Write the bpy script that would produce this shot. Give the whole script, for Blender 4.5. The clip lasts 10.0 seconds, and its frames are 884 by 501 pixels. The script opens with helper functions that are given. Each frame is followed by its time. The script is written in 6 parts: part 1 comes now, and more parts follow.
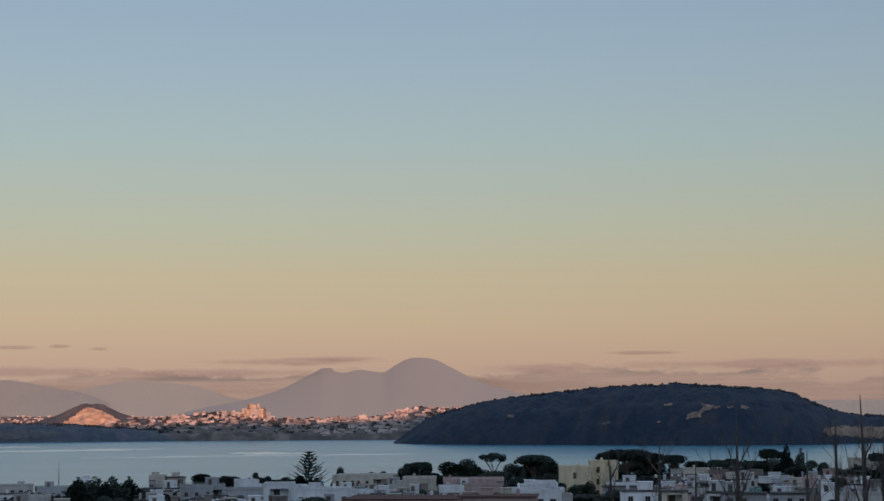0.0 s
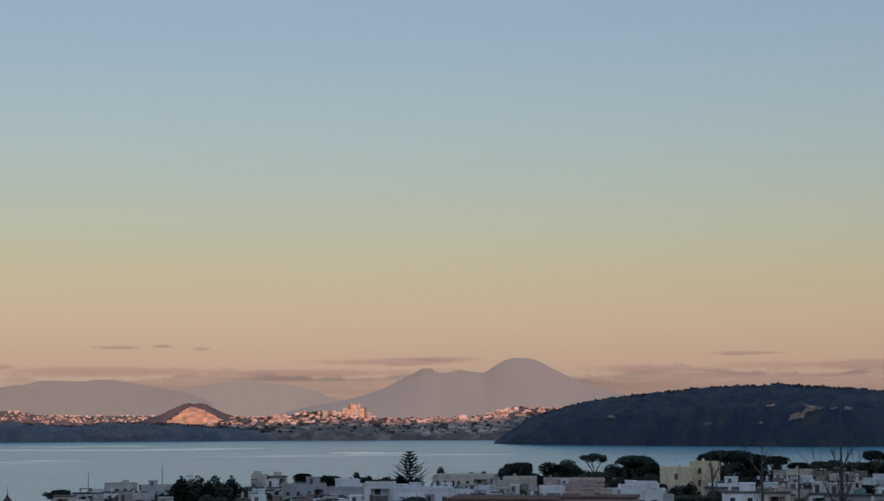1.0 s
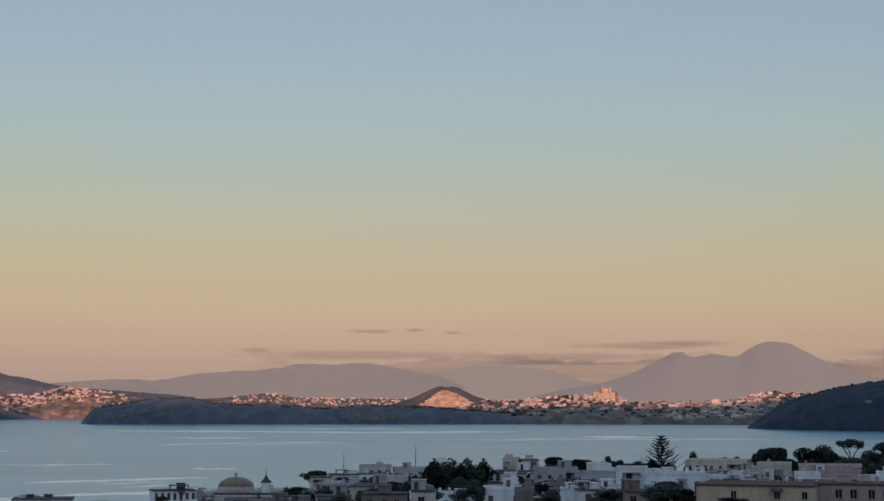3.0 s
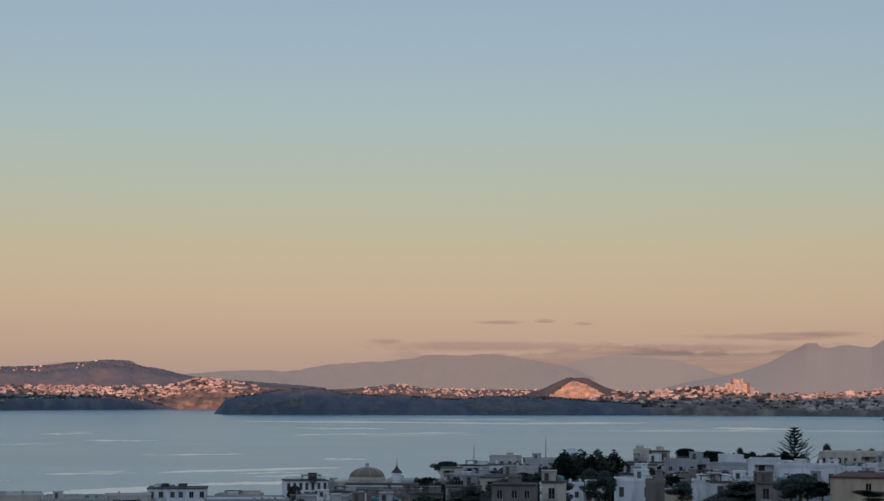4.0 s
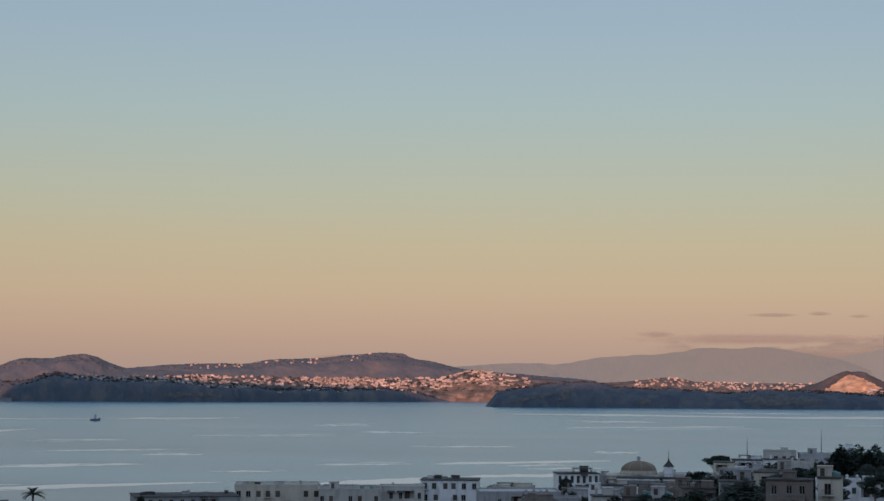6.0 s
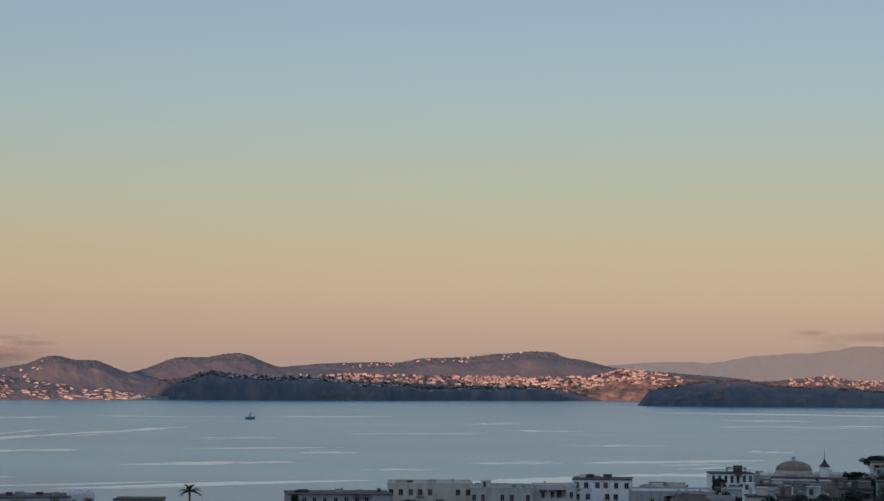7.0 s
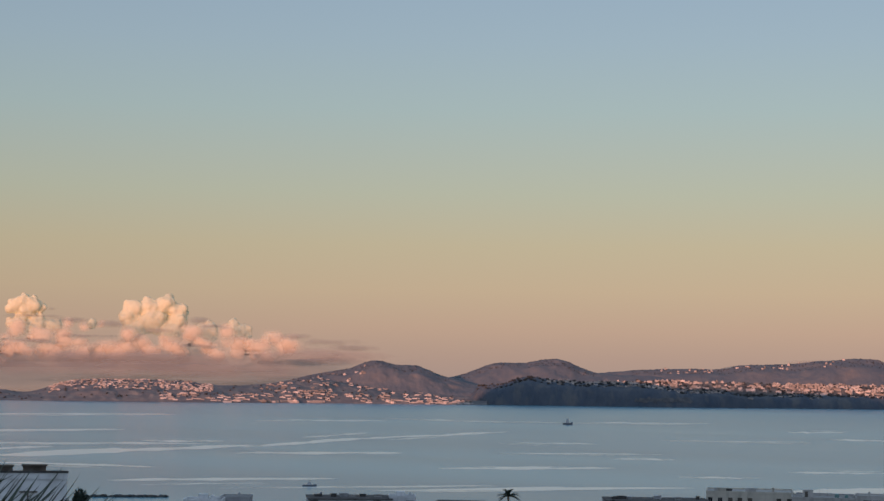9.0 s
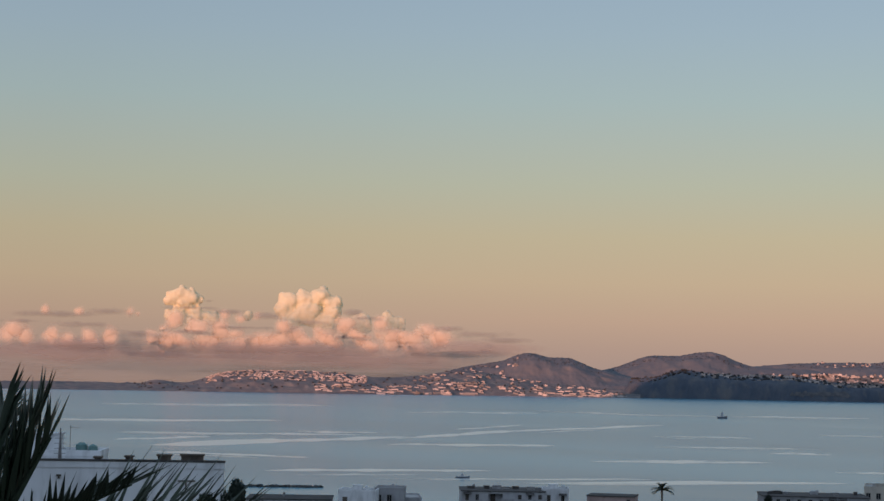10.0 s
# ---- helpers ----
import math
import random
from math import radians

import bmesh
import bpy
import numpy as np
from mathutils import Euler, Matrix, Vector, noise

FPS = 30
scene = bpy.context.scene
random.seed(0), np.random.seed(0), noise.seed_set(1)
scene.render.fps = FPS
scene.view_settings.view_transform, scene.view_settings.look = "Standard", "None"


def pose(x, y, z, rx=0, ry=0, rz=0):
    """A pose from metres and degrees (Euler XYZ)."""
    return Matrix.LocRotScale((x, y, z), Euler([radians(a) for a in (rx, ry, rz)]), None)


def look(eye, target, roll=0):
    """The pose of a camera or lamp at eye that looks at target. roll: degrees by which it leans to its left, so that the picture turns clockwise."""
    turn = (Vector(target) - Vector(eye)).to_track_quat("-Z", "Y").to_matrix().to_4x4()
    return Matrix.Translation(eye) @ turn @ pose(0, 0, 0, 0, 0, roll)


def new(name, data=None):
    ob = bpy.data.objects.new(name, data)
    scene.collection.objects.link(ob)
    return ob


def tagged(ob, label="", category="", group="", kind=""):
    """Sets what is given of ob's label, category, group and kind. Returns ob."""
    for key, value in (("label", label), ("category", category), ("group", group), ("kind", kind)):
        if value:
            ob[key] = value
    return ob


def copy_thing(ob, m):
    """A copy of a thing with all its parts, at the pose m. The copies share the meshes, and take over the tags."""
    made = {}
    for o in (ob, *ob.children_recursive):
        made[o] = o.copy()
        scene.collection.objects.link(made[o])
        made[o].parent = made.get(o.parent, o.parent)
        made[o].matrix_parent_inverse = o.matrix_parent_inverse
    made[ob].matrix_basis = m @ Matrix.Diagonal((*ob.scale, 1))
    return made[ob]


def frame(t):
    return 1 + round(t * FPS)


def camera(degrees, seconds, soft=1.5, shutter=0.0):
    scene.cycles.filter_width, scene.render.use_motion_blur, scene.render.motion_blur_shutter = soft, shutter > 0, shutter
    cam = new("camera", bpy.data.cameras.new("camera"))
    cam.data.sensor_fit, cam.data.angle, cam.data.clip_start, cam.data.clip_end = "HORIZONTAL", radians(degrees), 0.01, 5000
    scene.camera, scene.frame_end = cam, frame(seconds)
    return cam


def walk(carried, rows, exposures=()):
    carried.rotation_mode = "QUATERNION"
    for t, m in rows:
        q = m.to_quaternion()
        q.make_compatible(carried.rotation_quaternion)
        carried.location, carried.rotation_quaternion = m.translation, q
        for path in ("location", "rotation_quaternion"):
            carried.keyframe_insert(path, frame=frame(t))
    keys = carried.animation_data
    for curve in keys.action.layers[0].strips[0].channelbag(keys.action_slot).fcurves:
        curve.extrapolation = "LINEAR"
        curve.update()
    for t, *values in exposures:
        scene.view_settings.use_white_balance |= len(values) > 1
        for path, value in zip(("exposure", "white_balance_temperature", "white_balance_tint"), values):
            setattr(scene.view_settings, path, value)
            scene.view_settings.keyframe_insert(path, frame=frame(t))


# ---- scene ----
cam = camera(27.0, 10.0, soft=1.5)
EYE = 50.0   # the eye's height over the sea
ROWS = [  # seconds, yaw, pitch, roll: the camera only turns on its spot
    (0.0, 0.000, 5.040, 0.300), (0.5, 1.489, 5.057, 0.198), (1.0, 3.105, 5.059, 0.170),
    (1.5, 4.885, 5.032, 0.139), (2.0, 6.802, 4.909, 0.121), (2.5, 8.830, 4.735, -0.009),
    (4.0, 14.903, 4.271, -0.163), (4.5, 16.884, 4.220, -0.260), (5.0, 18.915, 4.165, -0.323),
    (5.5, 21.054, 4.088, -0.342), (7.0, 27.981, 3.955, -0.356), (7.5, 30.410, 3.967, -0.397),
    (8.0, 32.863, 3.995, -0.482), (8.5, 35.335, 4.043, -0.598), (9.0, 37.809, 4.047, -0.777),
    (9.5, 40.212, 3.962, -0.901), (10.0, 42.549, 3.739, -1.036),
]
walk(cam, [(t, pose(0, 0, EYE, 90 + pitch, roll, yaw)) for t, yaw, pitch, roll in ROWS])

# ---- light: a low evening sun behind the eye, and the sky opposite to it ----
SUN_AZ, SUN_EL = 15.0, 4.0     # the way the sunlight travels, and the sun's height


def srgb(r, g, b, a=1.0):
    f = lambda c: c / 255 / 12.92 if c / 255 <= 0.04045 else ((c / 255 + 0.055) / 1.055) ** 2.4
    return (f(r), f(g), f(b), a)


def polar(az, dist, z=0.0):
    """Azimuth counted leftwards from +y, in degrees, round the eye's foot."""
    return Vector((-math.sin(radians(az)) * dist, math.cos(radians(az)) * dist, z))


world = bpy.data.worlds.new("evening_sky")
scene.world = world
world.use_nodes = True
wn, wl = world.node_tree.nodes, world.node_tree.links
wn.clear()
w_out, w_bg = wn.new("ShaderNodeOutputWorld"), wn.new("ShaderNodeBackground")
w_co, w_sep = wn.new("ShaderNodeTexCoord"), wn.new("ShaderNodeSeparateXYZ")
w_map, w_ramp = wn.new("ShaderNodeMapRange"), wn.new("ShaderNodeValToRGB")
w_sky, w_add = wn.new("ShaderNodeTexSky"), wn.new("ShaderNodeMix")
w_sky.sky_type, w_sky.sun_disc = "NISHITA", False
w_sky.sun_elevation, w_sky.sun_rotation = radians(SUN_EL), radians(180 - SUN_AZ)
w_map.inputs["From Min"].default_value, w_map.inputs["From Max"].default_value = 0.0, 0.5
SKY = [(0.0, (166, 143, 134)), (0.7, (174, 148, 135)), (1.6, (185, 157, 138)), (2.8, (190, 168, 142)), (4.2, (187, 174, 147)),
       (5.8, (177, 179, 161)), (8.4, (162, 179, 180)), (10.5, (154, 174, 187)), (12.8, (146, 168, 188)),
       (18, (146, 171, 198)), (30, (172, 190, 212))]
for i, (el, rgb) in enumerate(SKY):
    stops = w_ramp.color_ramp.elements
    stop = stops[i] if i < 2 else stops.new(0.5)
    stop.position, stop.color = math.sin(radians(el)) / 0.5, srgb(*rgb)
w_add.data_type, w_add.blend_type, w_add.clamp_result = "RGBA", "ADD", False
w_add.inputs[0].default_value = 0.006
wl.new(w_co.outputs["Generated"], w_sep.inputs[0])
wl.new(w_sep.outputs["Z"], w_map.inputs["Value"])
wl.new(w_map.outputs[0], w_ramp.inputs[0])
# the sky is brightest over the bay and falls off to both sides
w_face, w_fall, w_dim = wn.new("ShaderNodeVectorMath"), wn.new("ShaderNodeMapRange"), wn.new("ShaderNodeVectorMath")
w_face.operation, w_dim.operation = "DOT_PRODUCT", "SCALE"
w_face.inputs[1].default_value = polar(18.0, 1.0)
for key, value in (("From Min", 0.80), ("From Max", 1.0), ("To Min", 0.90), ("To Max", 1.045)):
    w_fall.inputs[key].default_value = value
wl.new(w_co.outputs["Generated"], w_face.inputs[0])
wl.new(w_face.outputs["Value"], w_fall.inputs["Value"])
wl.new(w_ramp.outputs[0], w_dim.inputs[0])
wl.new(w_fall.outputs[0], w_dim.inputs["Scale"])
wl.new(w_dim.outputs[0], w_add.inputs[6])
wl.new(w_sky.outputs[0], w_add.inputs[7])
# the sunset's glow, behind the eye
w_dot, w_glow, w_mul = wn.new("ShaderNodeVectorMath"), wn.new("ShaderNodeMapRange"), wn.new("ShaderNodeMix")
w_dot.operation, w_glow.interpolation_type = "DOT_PRODUCT", "SMOOTHSTEP"
w_dot.inputs[1].default_value = polar(SUN_AZ + 180, 1.0)
w_glow.inputs["From Min"].default_value, w_glow.inputs["From Max"].default_value = -0.2, 1.0
w_mul.data_type, w_mul.blend_type, w_mul.clamp_result = "RGBA", "ADD", False
w_mul.inputs[7].default_value = (0.23, 0.26, 0.35, 1)
wl.new(w_co.outputs["Generated"], w_dot.inputs[0])
wl.new(w_dot.outputs["Value"], w_glow.inputs["Value"])
wl.new(w_glow.outputs[0], w_mul.inputs[0])
wl.new(w_add.outputs[2], w_mul.inputs[6])
wl.new(w_mul.outputs[2], w_bg.inputs["Color"])
wl.new(w_bg.outputs[0], w_out.inputs[0])
w_bg.inputs["Strength"].default_value = 1.0

sun_data = bpy.data.lights.new("sun", "SUN")
sun_data.energy, sun_data.angle, sun_data.color = 4.6, radians(0.2), (1.0, 0.44, 0.27)
sun = new("sun", sun_data)
sun.matrix_world = look((0, 0, 900), Vector((0, 0, 900)) + polar(SUN_AZ, math.cos(radians(SUN_EL)), -math.sin(radians(SUN_EL))))


# ---- materials ----
def material(name, rough=0.9, spec=0.2):
    m = bpy.data.materials.new(name)
    m.use_nodes = True
    b = m.node_tree.nodes["Principled BSDF"]
    b.inputs["Roughness"].default_value = rough
    b.inputs["Specular IOR Level"].default_value = spec
    return m, m.node_tree.nodes, m.node_tree.links, b


def surface(name, c1, c2, scale, c3=None, scale3=1.0, rough=0.9, bump=0.3, bscale=None, spec=0.2, space="Object", edge=(0.35, 0.65), amount=1.0, squash=None):
    """Two colours mixed by a noise, a third one in patches, and a fine relief; squash stretches the noise."""
    m, n, l, b = material(name, rough, spec)
    where = n.new("ShaderNodeTexCoord").outputs[space]
    if squash:
        mp = n.new("ShaderNodeMapping")
        mp.inputs["Scale"].default_value = squash
        l.new(where, mp.inputs["Vector"])
        where = mp.outputs[0]

    def fac(sc, lo, hi, detail=6):
        t, r = n.new("ShaderNodeTexNoise"), n.new("ShaderNodeMapRange")
        t.inputs["Scale"].default_value, t.inputs["Detail"].default_value = sc, detail
        r.inputs["From Min"].default_value, r.inputs["From Max"].default_value = lo, hi
        l.new(where, t.inputs["Vector"])
        l.new(t.outputs["Fac"], r.inputs["Value"])
        return t, r

    def mix(a, bcol, f):
        x = n.new("ShaderNodeMix")
        x.data_type = "RGBA"
        l.new(f, x.inputs[0])
        for sock, v in ((x.inputs[6], a), (x.inputs[7], bcol)):
            if isinstance(v, tuple):
                sock.default_value = (*v[:3], 1)
            else:
                l.new(v, sock)
        return x.outputs[2]

    col = mix(c1, c2, fac(scale, *edge)[1].outputs[0])
    if c3:
        col = mix(col, c3, fac(scale3, 0.5, 0.68)[1].outputs[0])
    l.new(col, b.inputs["Base Color"])
    if bump:
        t, _ = fac(bscale or scale * 5, 0, 1)
        bp = n.new("ShaderNodeBump")
        bp.inputs["Strength"].default_value = bump
        bp.inputs["Distance"].default_value = amount
        l.new(t.outputs["Fac"], bp.inputs["Height"])
        l.new(bp.outputs[0], b.inputs["Normal"])
    return m


def random_tint(m, spread=0.25, island=False):
    """Each object, or each loose piece, a little lighter or darker."""
    n, l = m.node_tree.nodes, m.node_tree.links
    b = n["Principled BSDF"]
    link = b.inputs["Base Color"].links[0]
    src = link.from_socket
    info = n.new("ShaderNodeNewGeometry" if island else "ShaderNodeObjectInfo")
    r, x = n.new("ShaderNodeMapRange"), n.new("ShaderNodeHueSaturation")
    r.inputs["To Min"].default_value, r.inputs["To Max"].default_value = 1 - spread, 1 + spread
    l.new(info.outputs["Random Per Island" if island else "Random"], r.inputs["Value"])
    l.new(r.outputs[0], x.inputs["Value"])
    l.new(src, x.inputs["Color"])
    l.new(x.outputs[0], b.inputs["Base Color"])
    return m


GULLIES = (1.0, 1.0, 0.45)
# scrub and cliff colours are shifted to blue for the air in between
M_SCRUB = surface("dark_scrub_air_tint", (0.019, 0.033, 0.057), (0.034, 0.045, 0.066), 0.035, (0.050, 0.050, 0.062), 0.05, bump=0.9, bscale=0.14, amount=6, squash=GULLIES)
M_CLIFF = surface("tuff_cliff_air_tint", (0.058, 0.076, 0.106), (0.085, 0.097, 0.120), 0.035, (0.110, 0.114, 0.125), 0.045, bump=0.9, bscale=0.12, amount=5, squash=GULLIES)
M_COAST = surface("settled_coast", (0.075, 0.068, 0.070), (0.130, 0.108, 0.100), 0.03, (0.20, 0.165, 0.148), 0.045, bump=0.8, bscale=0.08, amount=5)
# the settled coast again, greyed by haze put into its colour
M_HAZYCOAST = surface("settled_coast_haze_tint", (0.098, 0.100, 0.112), (0.135, 0.128, 0.132), 0.03, (0.19, 0.170, 0.162), 0.045, bump=0.7, bscale=0.08, amount=4)
# scrub made lighter in colour for haze and low sun
M_CONE = surface("cone_scrub", (0.062, 0.062, 0.070), (0.090, 0.084, 0.086), 0.03, bump=0.7, bscale=0.1, amount=4)
# bare rock, with some of the low sun's orange put into both colours
M_LITROCK = surface("bare_tuff_sun_orange", (0.56, 0.335, 0.20), (0.30, 0.20, 0.14), 0.05, (0.62, 0.40, 0.25), 0.07, bump=0.7, bscale=0.08, amount=5)
M_LITSLOPE = surface("bare_slope_sun_tint", (0.215, 0.150, 0.118), (0.085, 0.075, 0.068), 0.02, (0.27, 0.19, 0.145), 0.035, bump=0.7, bscale=0.08, amount=5)
M_GREYROCK = surface("grey_rock", (0.118, 0.116, 0.122), (0.078, 0.080, 0.090), 0.12, bump=0.7, bscale=0.2, amount=2)
M_PALE = surface("pale_tuff_scar", (0.30, 0.205, 0.155), (0.10, 0.085, 0.085), 0.16, bump=0.7, bscale=0.2, amount=2)
# the grey-mauve of these hills holds the haze before them
M_FARHILL = surface("hill_haze_tint", (0.097, 0.106, 0.125), (0.114, 0.119, 0.134), 0.02, (0.137, 0.132, 0.138), 0.035, bump=0.6, bscale=0.07, amount=4)
# volcano and ridges: distance haze is mixed into these three base colours
M_VOLCANO = surface("volcano_haze_tint", (0.160, 0.208, 0.222), (0.165, 0.212, 0.226), 0.006, bump=0.0)
M_FARRIDGE = surface("mountains_haze_tint", (0.164, 0.209, 0.214), (0.172, 0.215, 0.219), 0.005, bump=0.0)
M_FARTHEST = surface("faint_mountains_haze_tint", (0.188, 0.236, 0.236), (0.196, 0.241, 0.240), 0.005, bump=0.0)
M_GROUND = surface("garden_earth", (0.05, 0.055, 0.035), (0.10, 0.085, 0.06), 0.05, (0.16, 0.15, 0.14), 0.08, bump=0.5, bscale=0.6)
M_MOUNTAIN = surface("wooded_slope", (0.035, 0.045, 0.025), (0.07, 0.065, 0.045), 0.01, bump=0.4, bscale=0.08)
M_FARWALL = random_tint(surface("far_house_plaster", (0.42, 0.37, 0.355), (0.25, 0.215, 0.20), 0.02, bump=0), 0.5, True)
M_FARTREE = random_tint(surface("far_tree_green", (0.030, 0.033, 0.036), (0.050, 0.047, 0.045), 0.1, bump=0), 0.3, True)


def stucco(name, rgb, dirt=0.84):
    dark = tuple(c * dirt for c in rgb)
    return random_tint(surface(name, rgb, dark, 0.35, tuple(c * dirt * 0.85 for c in rgb), 0.9, rough=0.92, bump=0.25, bscale=6, amount=0.02, edge=(0.42, 0.72), squash=(1.0, 1.0, 0.3)), 0.16)


STUCCO = {
    "white": stucco("white_stucco", (0.64, 0.655, 0.675)), "grey": stucco("grey_render", (0.33, 0.335, 0.35)),
    "cream": stucco("cream_stucco", (0.47, 0.435, 0.375)), "pink": stucco("pink_stucco", (0.40, 0.30, 0.28)),
    "yellow": stucco("yellow_stucco", (0.68, 0.57, 0.40)), "ochre": stucco("ochre_stucco", (0.44, 0.36, 0.27)),
    "brown": stucco("brown_render", (0.185, 0.160, 0.148)), "stone": stucco("weathered_stone", (0.42, 0.405, 0.39)),
}
M_ROOF = random_tint(surface("roof_felt", (0.29, 0.285, 0.28), (0.42, 0.41, 0.40), 0.3, rough=0.95, bump=0.2, bscale=3, amount=0.02), 0.25)
M_DARKROOF = random_tint(surface("dark_roofing", (0.045, 0.042, 0.042), (0.085, 0.08, 0.078), 0.4, bump=0.3, bscale=4, amount=0.03), 0.2)
M_REDROOF = surface("dark_red_roofing", (0.070, 0.036, 0.032), (0.105, 0.055, 0.048), 0.4, bump=0.3, bscale=4, amount=0.03)
M_DOME = surface("ochre_majolica", (0.155, 0.115, 0.085), (0.20, 0.15, 0.11), 0.6, (0.12, 0.10, 0.085), 0.3, rough=0.6, bump=0.2, bscale=4, amount=0.02)
M_FRAME = surface("window_frame_paint", (0.35, 0.34, 0.33), (0.22, 0.21, 0.20), 2.0, rough=0.6, bump=0)
M_SHUTTER = random_tint(surface("shutter_paint", (0.06, 0.05, 0.045), (0.10, 0.085, 0.07), 2.0, rough=0.6, bump=0), 0.4)
M_PLANK = surface("weathered_planks", (0.075, 0.060, 0.050), (0.120, 0.095, 0.078), 1.5, rough=0.8, bump=0.2, bscale=6, amount=0.01)
M_METAL = surface("weathered_metal", (0.20, 0.20, 0.21), (0.12, 0.11, 0.11), 3.0, rough=0.5, bump=0)
M_TANK = surface("green_tank_plastic", (0.10, 0.19, 0.19), (0.14, 0.24, 0.23), 2.0, rough=0.5, bump=0)
M_BARK = surface("bark", (0.07, 0.055, 0.045), (0.14, 0.11, 0.09), 3.0, bump=0.6, bscale=14, amount=0.03)
M_BAREBARK = surface("grey_bark", (0.10, 0.088, 0.082), (0.05, 0.046, 0.044), 3.0, bump=0.4, bscale=14, amount=0.02)
M_PINE = random_tint(surface("pine_needles", (0.013, 0.022, 0.018), (0.024, 0.034, 0.026), 0.8, rough=0.7, bump=0), 0.3)
M_LEAF = random_tint(surface("evergreen_leaves", (0.015, 0.025, 0.020), (0.028, 0.039, 0.029), 0.8, rough=0.6, bump=0), 0.3)
M_NORFOLK = surface("araucaria_needles", (0.026, 0.042, 0.034), (0.045, 0.062, 0.048), 0.8, rough=0.6, bump=0)
M_PALM = surface("palm_leaf", (0.030, 0.045, 0.030), (0.060, 0.075, 0.05), 2.0, rough=0.45, bump=0, spec=0.4)
M_ROCK = surface("dark_breakwater_rock", (0.05, 0.05, 0.052), (0.09, 0.088, 0.085), 0.3, bump=0.6, bscale=2, amount=0.1)
M_HULL = surface("boat_paint", (0.12, 0.13, 0.16), (0.16, 0.17, 0.19), 1.0, rough=0.5, bump=0)
M_CABIN = surface("boat_cabin_paint", (0.45, 0.45, 0.46), (0.35, 0.35, 0.37), 1.0, rough=0.5, bump=0)

M_GLASS, g_n, g_l, g_b = material("window_glass", 0.08, 0.5)
g_b.inputs["Base Color"].default_value = (0.012, 0.014, 0.018, 1)


def water(name, slick):
    """Sea water: ruffled patches scatter the sky, calm lanes carry its sheen as a pale base colour."""
    m, n, l, b = material(name, 0.3, 0.5)
    # slick lanes: the bright sheen is painted in as near-white
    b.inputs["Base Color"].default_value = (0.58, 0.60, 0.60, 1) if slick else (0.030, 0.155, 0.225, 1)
    b.inputs["IOR"].default_value = 1.36
    co = n.new("ShaderNodeTexCoord")
    mp = n.new("ShaderNodeMapping")
    mp.inputs["Rotation"].default_value = (0, 0, radians(-22))
    mp.inputs["Scale"].default_value = (0.0016, 0.0042, 1)
    l.new(co.outputs["Object"], mp.inputs["Vector"])
    t, r = n.new("ShaderNodeTexNoise"), n.new("ShaderNodeMapRange")
    t.inputs["Scale"].default_value, t.inputs["Detail"].default_value, t.inputs["Roughness"].default_value = 2.0, 5, 0.6
    r.inputs["From Min"].default_value, r.inputs["From Max"].default_value = 0.55, 0.66
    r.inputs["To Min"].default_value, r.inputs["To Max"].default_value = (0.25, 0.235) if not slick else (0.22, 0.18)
    l.new(mp.outputs[0], t.inputs["Vector"])
    l.new(t.outputs["Fac"], r.inputs["Value"])
    l.new(r.outputs[0], b.inputs["Roughness"])
    if not slick:
        # broad drifts of bluer and paler water
        mq, t3, cr = n.new("ShaderNodeMapping"), n.new("ShaderNodeTexNoise"), n.new("ShaderNodeValToRGB")
        mq.inputs["Rotation"].default_value, mq.inputs["Scale"].default_value = (0, 0, radians(-40)), (0.0006, 0.0042, 1)
        t3.inputs["Scale"].default_value, t3.inputs["Detail"].default_value = 1.6, 3
        cr.color_ramp.elements[0].position, cr.color_ramp.elements[0].color = 0.36, (0.026, 0.155, 0.245, 1)
        cr.color_ramp.elements[1].position, cr.color_ramp.elements[1].color = 0.64, (0.070, 0.250, 0.335, 1)
        l.new(co.outputs["Object"], mq.inputs["Vector"])
        l.new(mq.outputs[0], t3.inputs["Vector"])
        l.new(t3.outputs["Fac"], cr.inputs["Fac"])
        l.new(cr.outputs["Color"], b.inputs["Base Color"])
    t2, bp = n.new("ShaderNodeTexNoise"), n.new("ShaderNodeBump")
    t2.inputs["Scale"].default_value, t2.inputs["Detail"].default_value = 0.25, 4
    bp.inputs["Strength"].default_value, bp.inputs["Distance"].default_value = 0.06, 0.5
    l.new(co.outputs["Object"], t2.inputs["Vector"])
    l.new(t2.outputs["Fac"], bp.inputs["Height"])
    l.new(bp.outputs[0], b.inputs["Normal"])
    return m


M_SEA, M_CALM = water("sea_water", False), water("calm_water_sheen_tint", True)


# ---- mesh helpers ----
def empty(name, m, label, category, group="", kind=""):
    ob = new(name)
    ob.empty_display_size = 0.5
    ob.matrix_world = m
    return tagged(ob, label, category, group, kind)


def mesh_of(name, verts, faces, mat, smooth=False):
    me = bpy.data.meshes.new(name)
    me.from_pydata([tuple(v) for v in verts], [], faces)
    me.materials.append(mat)
    if smooth:
        me.polygons.foreach_set("use_smooth", [True] * len(me.polygons))
    me.update()
    return me


def child(name, me, parent, label="", m=None):
    ob = new(name, me)
    ob.parent = parent
    if m is not None:
        ob.matrix_basis = m
    return tagged(ob, label)


